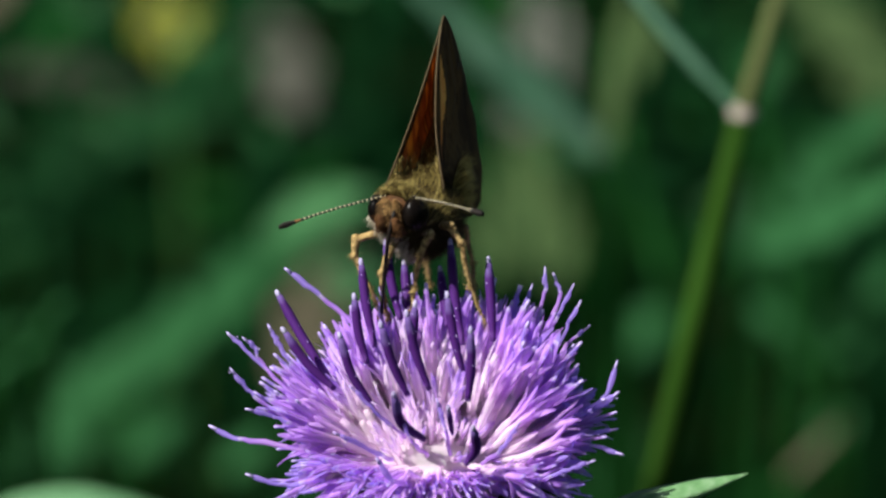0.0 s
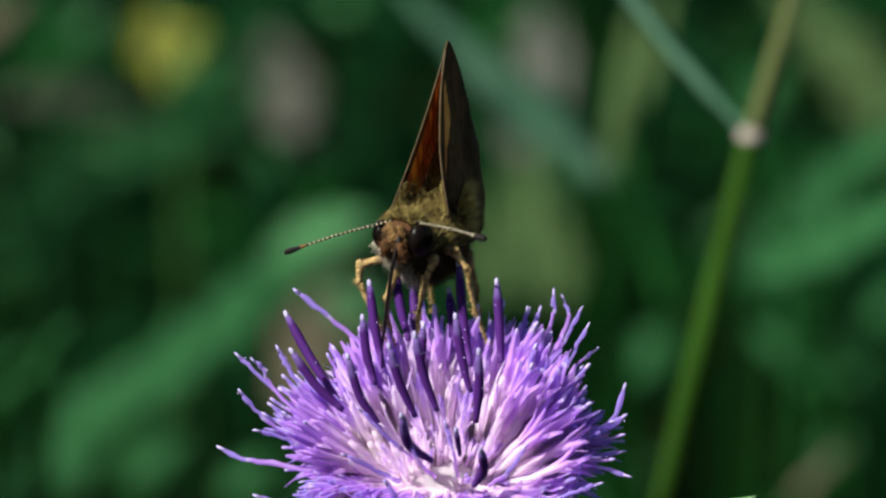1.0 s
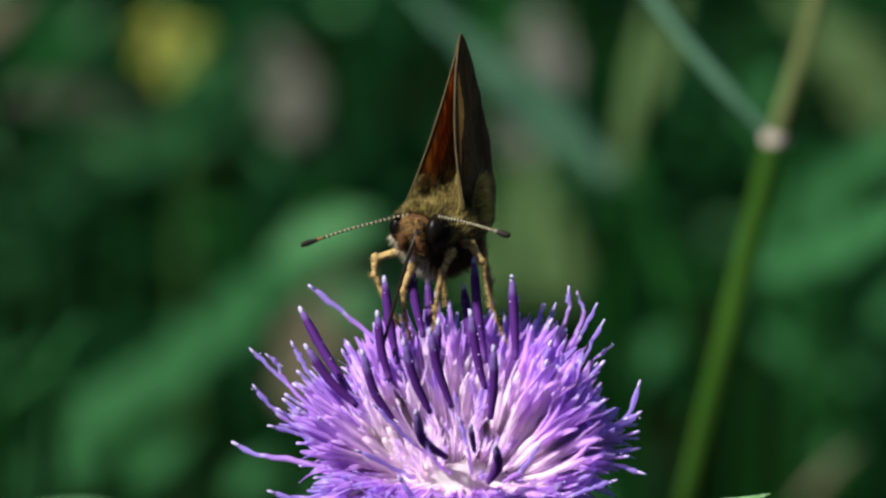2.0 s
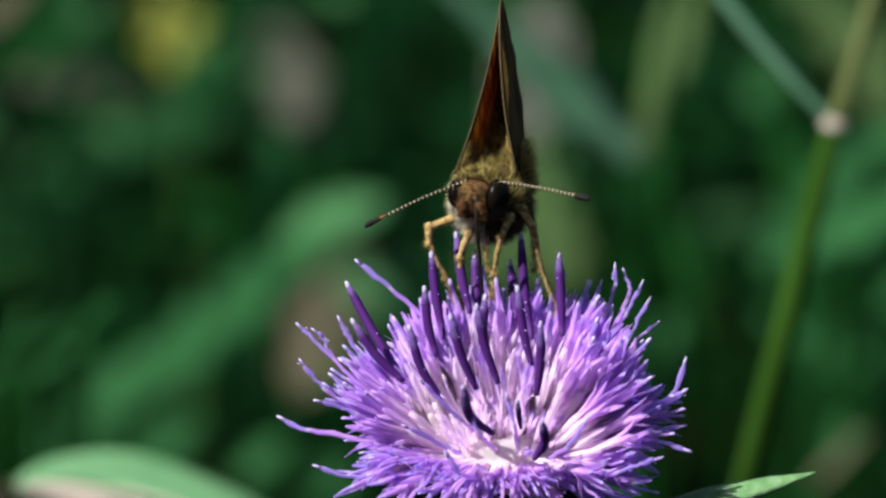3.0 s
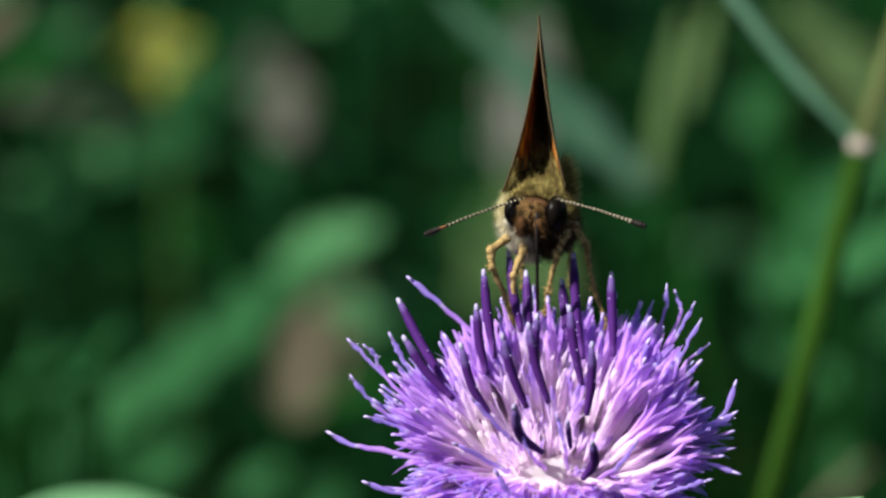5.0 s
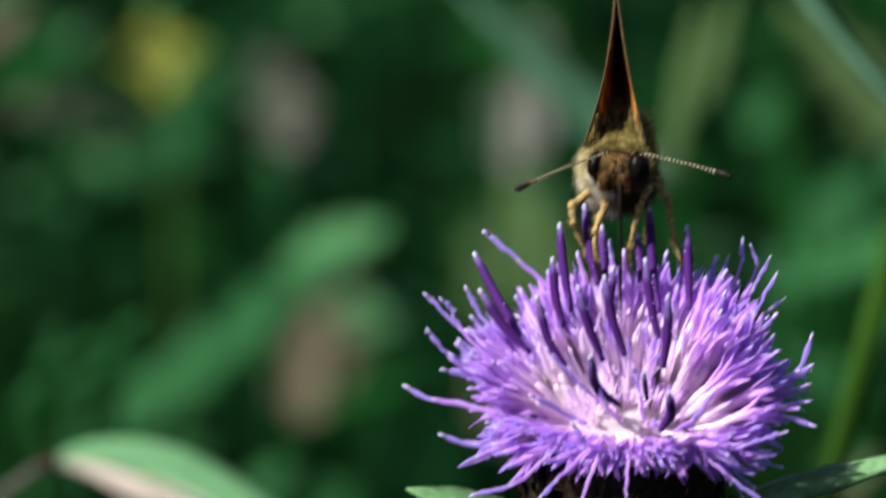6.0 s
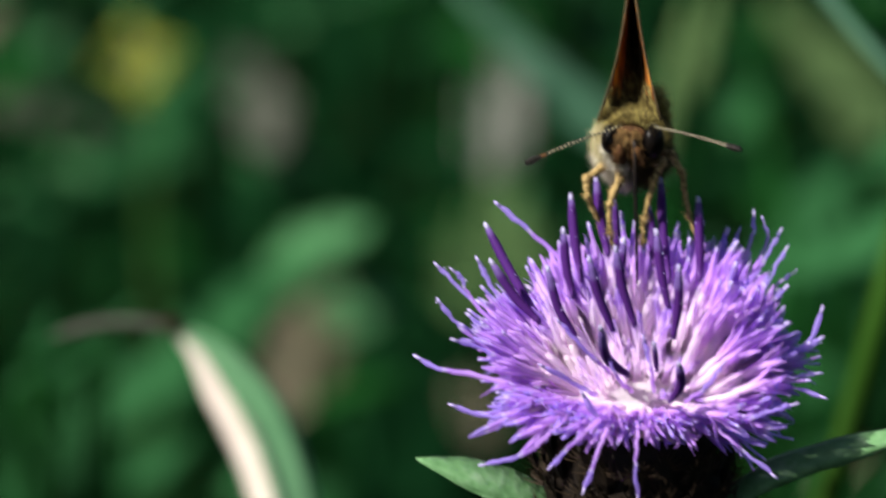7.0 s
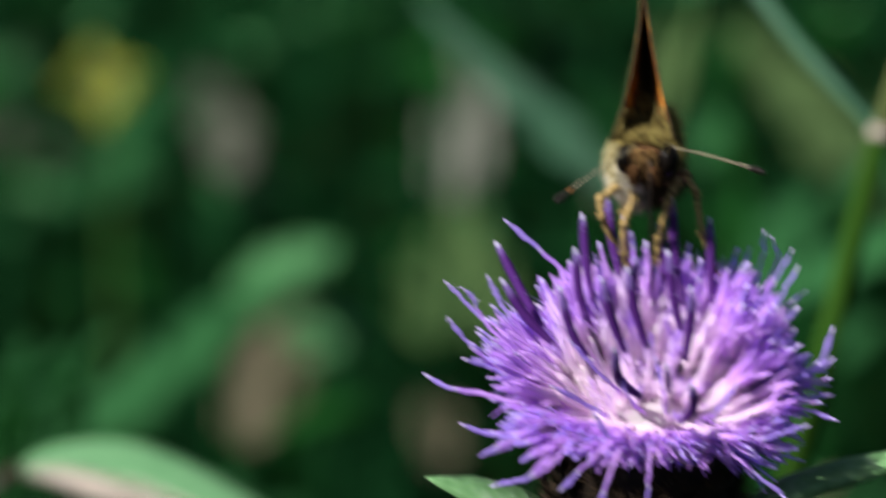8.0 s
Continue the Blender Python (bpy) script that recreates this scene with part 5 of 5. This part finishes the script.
def motions():
    root = stem.matrix_basis.copy()
    walk(stem, [(t, root @ pose(0, 0, 0, rx, ry, 0)) for t, rx, ry in (
        (0.0, -0.06, 0.01), (0.5, -0.09, 0.01), (1.0, -0.13, 0.04), (1.5, -0.17, 0.04), (3.0, 0.27, 0.33), (3.5, 0.17, 0.42), (4.0, 0.44, 0.26), (5.5, -0.32, 0.28), (6.0, 0.00, 0.72), (6.5, 0.00, 1.00), (7.0, 0.00, 0.86), (7.5, 0.00, 0.58), (8.0, 0.00, 0.25))])
    walk(flower, [
        (0.00, pose(-0.00044, -0.00421, 0.28845, 0.00, -0.00, -0.00)),
        (0.50, pose(-0.00042, -0.00421, 0.28843, 0.29, 0.18, -0.21)),
        (1.00, pose(-0.00060, -0.00416, 0.28856, 0.08, 0.00, -0.34)),
        (1.50, pose(-0.00073, -0.00409, 0.28876, 0.12, -0.00, -0.46)),
        (1.70, pose(-0.00107, -0.00406, 0.28885, 0.14, -0.01, -0.51)),
        (2.80, pose(-0.00268, -0.00430, 0.28819, 0.29, 0.43, -0.59)),
        (3.00, pose(-0.00292, -0.00433, 0.28809, 0.34, 0.40, -0.76)),
        (3.20, pose(-0.00307, -0.00438, 0.28796, 0.33, 0.39, -0.82)),
        (3.50, pose(-0.00342, -0.00424, 0.28836, 0.26, 0.13, -1.12)),
        (3.70, pose(-0.00317, -0.00392, 0.28922, 0.33, 0.03, -1.25)),
        (3.85, pose(-0.00199, -0.00396, 0.28911, 0.46, 0.50, -1.34)),
        (4.00, pose(-0.00233, -0.00413, 0.28865, 0.35, 0.44, -1.37)),
        (4.20, pose(-0.00340, -0.00431, 0.28815, 0.46, 0.32, -1.37)),
        (5.30, pose(-0.00335, -0.00394, 0.28918, 0.39, 0.87, -1.37)),
        (5.50, pose(-0.00299, -0.00406, 0.28884, 0.22, 0.61, -1.85)),
        (5.70, pose(-0.00318, -0.00398, 0.28907, 0.47, 0.60, -1.92)),
        (5.90, pose(-0.00265, -0.00404, 0.28890, -0.03, 0.56, -1.86)),
        (6.00, pose(-0.00212, -0.00389, 0.28931, 0.14, 0.53, -1.97)),
        (6.20, pose(-0.00144, -0.00371, 0.28980, 0.40, 0.49, -2.16)),
        (6.40, pose(-0.00109, -0.00373, 0.28974, 0.21, 0.47, -2.40)),
        (6.50, pose(-0.00173, -0.00383, 0.28946, 0.26, 0.49, -2.37)),
        (6.70, pose(-0.00224, -0.00405, 0.28888, 0.15, 0.51, -2.37)),
        (6.85, pose(-0.00126, -0.00427, 0.28826, 0.05, 0.57, -2.87)),
        (7.00, pose(-0.00230, -0.00397, 0.28908, 0.14, 0.62, -2.78)),
        (7.10, pose(-0.00284, -0.00377, 0.28963, 0.29, 0.64, -2.77)),
        (7.30, pose(-0.00221, -0.00379, 0.28958, -0.08, 0.55, -2.79)),
        (7.40, pose(-0.00147, -0.00382, 0.28952, -0.02, 0.52, -2.94)),
        (7.50, pose(-0.00169, -0.00379, 0.28960, 0.06, 0.53, -2.96)),
        (7.70, pose(-0.00299, -0.00327, 0.29101, 0.13, 0.44, -2.83)),
        (7.80, pose(-0.00406, -0.00332, 0.29088, 1.39, 1.19, -1.89)),
        (7.90, pose(-0.00388, -0.00355, 0.29025, 1.24, 1.11, -1.93)),
        (8.00, pose(-0.00188, -0.00387, 0.28937, 1.05, 0.96, -2.20)),
    ])
    walk(strap, [
        (0.00, pose(-0.03595, 0.12692, 0.23118, -6.84, -40.75, 18.28)),
        (0.50, pose(-0.03608, 0.12694, 0.23109, -6.84, -40.75, 18.28)),
        (1.00, pose(-0.03639, 0.12700, 0.23109, -6.84, -40.75, 18.28)),
        (1.50, pose(-0.03702, 0.12704, 0.23110, -6.84, -40.75, 18.28)),
        (1.70, pose(-0.03719, 0.12714, 0.23135, -6.84, -40.75, 18.28)),
        (2.80, pose(-0.03814, 0.12769, 0.23251, -6.46, -39.86, 17.69)),
        (3.00, pose(-0.03777, 0.12811, 0.23360, -6.09, -38.96, 17.12)),
        (3.20, pose(-0.03790, 0.12833, 0.23413, -6.09, -38.96, 17.12)),
        (3.50, pose(-0.03799, 0.12795, 0.23304, -5.75, -38.06, 16.56)),
        (4.00, pose(-0.03960, 0.12782, 0.23249, -6.09, -38.96, 17.12)),
        (4.20, pose(-0.03951, 0.12788, 0.23260, -6.09, -38.96, 17.12)),
        (5.30, pose(-0.04047, 0.12815, 0.23287, -6.09, -38.96, 17.12)),
        (5.50, pose(-0.03981, 0.12835, 0.23342, -5.41, -37.16, 16.01)),
        (5.70, pose(-0.04093, 0.12898, 0.23505, -4.79, -35.35, 14.96)),
        (5.90, pose(-0.03929, 0.12949, 0.23652, -3.70, -31.70, 12.99)),
        (6.00, pose(-0.03909, 0.12929, 0.23596, -3.23, -29.87, 12.06)),
        (6.20, pose(-0.03487, 0.13046, 0.23948, -1.43, -20.61, 7.87)),
        (6.50, pose(-0.03450, 0.13026, 0.23889, -0.74, -15.01, 5.60)),
        (6.70, pose(-0.03178, 0.13104, 0.24124, -0.18, -7.51, 2.75)),
        (6.85, pose(-0.03017, 0.13164, 0.24304, -0.04, 3.76, -1.37)),
        (7.00, pose(-0.02994, 0.13213, 0.24441, -0.18, 7.51, -2.75)),
        (7.50, pose(-0.02796, 0.13192, 0.24391, -0.48, 12.20, -4.51)),
        (7.70, pose(-0.02916, 0.13169, 0.24309, -0.20, 6.00, -2.20)),
        (7.80, pose(-0.03237, 0.13152, 0.24222, -0.04, -3.76, 1.37)),
        (7.90, pose(-0.03688, 0.13085, 0.23980, -1.43, -20.61, 7.87)),
        (8.00, pose(-0.04071, 0.12951, 0.23545, -4.79, -35.35, 14.96)),
    ])
    walk(fly, [
        (0.00, pose(-0.00104, 0.00129, 0.30222, 0, -3.8, -20.0)),
        (0.50, pose(-0.00121, 0.00126, 0.30213, 0, -3.8, -20.0)),
        (1.00, pose(-0.00141, 0.00127, 0.30213, 0, -3.8, -19.5)),
        (1.50, pose(-0.00155, 0.00138, 0.30241, 0, -3.8, -19.0)),
        (1.70, pose(-0.00192, 0.00140, 0.30247, 0, -3.8, -19.0)),
        (2.80, pose(-0.00314, 0.00153, 0.30251, 0, -3.8, -12.0)),
        (3.00, pose(-0.00342, 0.00147, 0.30236, 0, -3.8, -11.5)),
        (3.20, pose(-0.00358, 0.00142, 0.30222, 0, -3.8, -11.5)),
        (3.50, pose(-0.00439, 0.00154, 0.30245, 0, -3.8, -7.0)),
        (3.70, pose(-0.00416, 0.00183, 0.30330, 0, -3.8, -7.0)),
        (3.85, pose(-0.00286, 0.00187, 0.30344, 0, -3.8, -6.0)),
        (4.00, pose(-0.00321, 0.00170, 0.30299, 0, -3.8, -6.0)),
        (4.20, pose(-0.00434, 0.00156, 0.30256, 0, -3.8, -5.5)),
        (5.30, pose(-0.00366, 0.00184, 0.30359, 0, -3.0, -3.5)),
        (5.50, pose(-0.00339, 0.00168, 0.30323, 0, -3.0, -3.5)),
        (5.70, pose(-0.00359, 0.00173, 0.30345, 0, -3.0, -3.5)),
        (5.90, pose(-0.00313, 0.00162, 0.30328, 0, -3.0, -2.0)),
        (6.00, pose(-0.00261, 0.00174, 0.30369, 0, -3.0, -2.0)),
        (6.20, pose(-0.00194, 0.00185, 0.30419, 0, -3.0, -2.0)),
        (6.40, pose(-0.00166, 0.00177, 0.30415, 0, -3.0, -2.0)),
        (6.50, pose(-0.00229, 0.00166, 0.30388, 0, -3.0, -2.0)),
        (6.70, pose(-0.00280, 0.00145, 0.30330, 0, -3.0, -2.0)),
        (6.85, pose(-0.00152, 0.00115, 0.30258, 0, -3.0, -2.5)),
        (7.00, pose(-0.00255, 0.00145, 0.30339, 0, -3.0, -2.5)),
        (7.10, pose(-0.00309, 0.00162, 0.30394, 0, -3.0, -2.5)),
        (7.30, pose(-0.00265, 0.00154, 0.30394, 0, -3.0, -2.5)),
        (7.40, pose(-0.00191, 0.00147, 0.30390, 0, -3.0, -2.5)),
        (7.50, pose(-0.00214, 0.00147, 0.30398, 0, -3.0, -2.5)),
        (7.70, pose(-0.00346, 0.00198, 0.30539, 0, -3.0, -2.5)),
        (7.80, pose(-0.00413, 0.00195, 0.30524, 0, -3.0, -1.5)),
        (7.90, pose(-0.00397, 0.00172, 0.30462, 0, -3.0, -1.5)),
        (8.00, pose(-0.00202, 0.00134, 0.30377, 0, -3.0, -1.5)),
    ])
    root = tongue.location.copy()
    walk(tongue, [(t, Matrix.Translation(root) @ pose(0, 0, 0, rx, ry, 0)) for t, rx, ry in (
        (0, 8, 14), (0.8, 8, 14), (1.2, -6, 16), (1.5, -16, 20), (1.8, -14, 20), (2.8, 0, 0), (4.2, 2, 0), (5.3, 2, 2), (6.5, 0, 1), (8, 2, 0))])
    root = legs[0].location.copy()
    walk(legs[0], [(t, Matrix.Translation(root) @ pose(0, 0, 0, 0, 0, rz)) for t, rz in ((0, 0), (1.7, 0), (3.0, 6), (3.4, 30), (4.2, 32), (5.3, 30), (8, 30))])
    root = legs[3].location.copy()
    walk(legs[3], [(t, Matrix.Translation(root) @ pose(0, 0, 0, 0, 0, rz)) for t, rz in ((0, 0), (1.7, 0), (2.8, -12), (4.2, -16), (5.3, -18), (8, -18))])
    root = feelers[0].location.copy()
    walk(feelers[0], [(t, Matrix.Translation(root) @ pose(0, 0, 0, *turn)) for t, *turn in (
        (0.00, 1.0, -3.5, 2.9),
        (0.50, 1.0, -3.6, 2.9),
        (1.00, 1.1, -3.7, 2.4),
        (1.50, 0.3, -1.0, 0.9),
        (1.70, 0.4, -1.4, 1.0),
        (2.80, 4.3, -9.9, -0.1),
        (3.00, 5.4, -10.1, -4.0),
        (3.20, 5.4, -10.1, -4.1),
        (3.50, 2.4, -6.7, 2.1),
        (3.70, 2.5, -6.8, 1.9),
        (3.85, 3.1, -7.0, -0.4),
        (4.00, 3.1, -7.1, -0.4),
        (4.20, 3.9, -8.0, -2.0),
        (5.30, -0.6, -0.6, 5.5),
        (5.50, -0.2, -1.1, 4.3),
        (5.70, -0.2, -1.2, 4.2),
        (5.90, -1.7, -0.0, 11.3),
        (6.00, -1.6, -0.1, 11.1),
        (6.20, -1.6, -0.3, 10.9),
        (6.40, -0.3, -1.1, 4.8),
        (6.50, -0.3, -1.1, 4.8),
        (6.70, -0.4, -1.0, 4.8),
        (6.85, -0.6, -1.2, 7.1),
        (7.00, -0.6, -1.2, 7.1),
        (7.10, -0.6, -1.3, 7.1),
        (7.30, -1.1, -1.2, 10.1),
        (7.40, -1.1, -1.3, 9.9),
        (7.50, -1.1, -1.3, 9.9),
        (7.70, -1.0, -1.4, 10.0),
        (7.80, 0.7, -10.1, 14.9),
        (7.90, 0.7, -10.1, 14.9),
        (8.00, 0.7, -10.1, 14.7),
    )])
    root = feelers[1].location.copy()
    walk(feelers[1], [(t, Matrix.Translation(root) @ pose(0, 0, 0, *turn)) for t, *turn in (
        (0.00, -4.7, -10.1, -5.6),
        (0.50, -5.1, -10.9, -7.7),
        (1.00, -5.1, -10.8, -7.9),
        (1.50, -4.7, -9.4, -9.5),
        (1.70, -4.6, -9.3, -9.2),
        (2.80, -1.3, -4.2, 4.7),
        (3.00, -1.6, -4.8, 4.0),
        (3.20, -1.6, -4.8, 4.0),
        (3.50, -3.3, -7.4, -0.8),
        (3.70, -3.4, -7.5, -1.0),
        (3.85, -2.7, -5.2, -3.9),
        (4.00, -2.7, -5.3, -4.0),
        (4.20, -2.7, -5.0, -4.8),
        (5.30, -0.8, 0.2, -5.8),
        (5.50, -0.7, 0.3, -5.4),
        (5.70, -0.7, 0.4, -5.5),
        (5.90, -2.1, -2.8, -6.6),
        (6.00, -2.0, -2.8, -6.7),
        (6.20, -2.0, -2.6, -6.9),
        (6.40, -3.1, -5.7, -6.7),
        (6.50, -3.1, -5.6, -6.7),
        (6.70, -3.1, -5.6, -6.6),
        (6.85, -2.7, -3.5, -10.4),
        (7.00, -2.7, -3.4, -10.3),
        (7.10, -2.7, -3.3, -10.2),
        (7.30, -0.8, -0.1, -5.4),
        (7.40, -0.9, -0.0, -5.5),
        (7.50, -0.8, 0.0, -5.5),
        (7.70, -0.9, -0.1, -5.4),
        (7.80, -0.2, 0.3, -2.0),
        (7.90, -0.3, 0.2, -2.1),
        (8.00, -0.4, -0.1, -2.4),
    )])


motions()
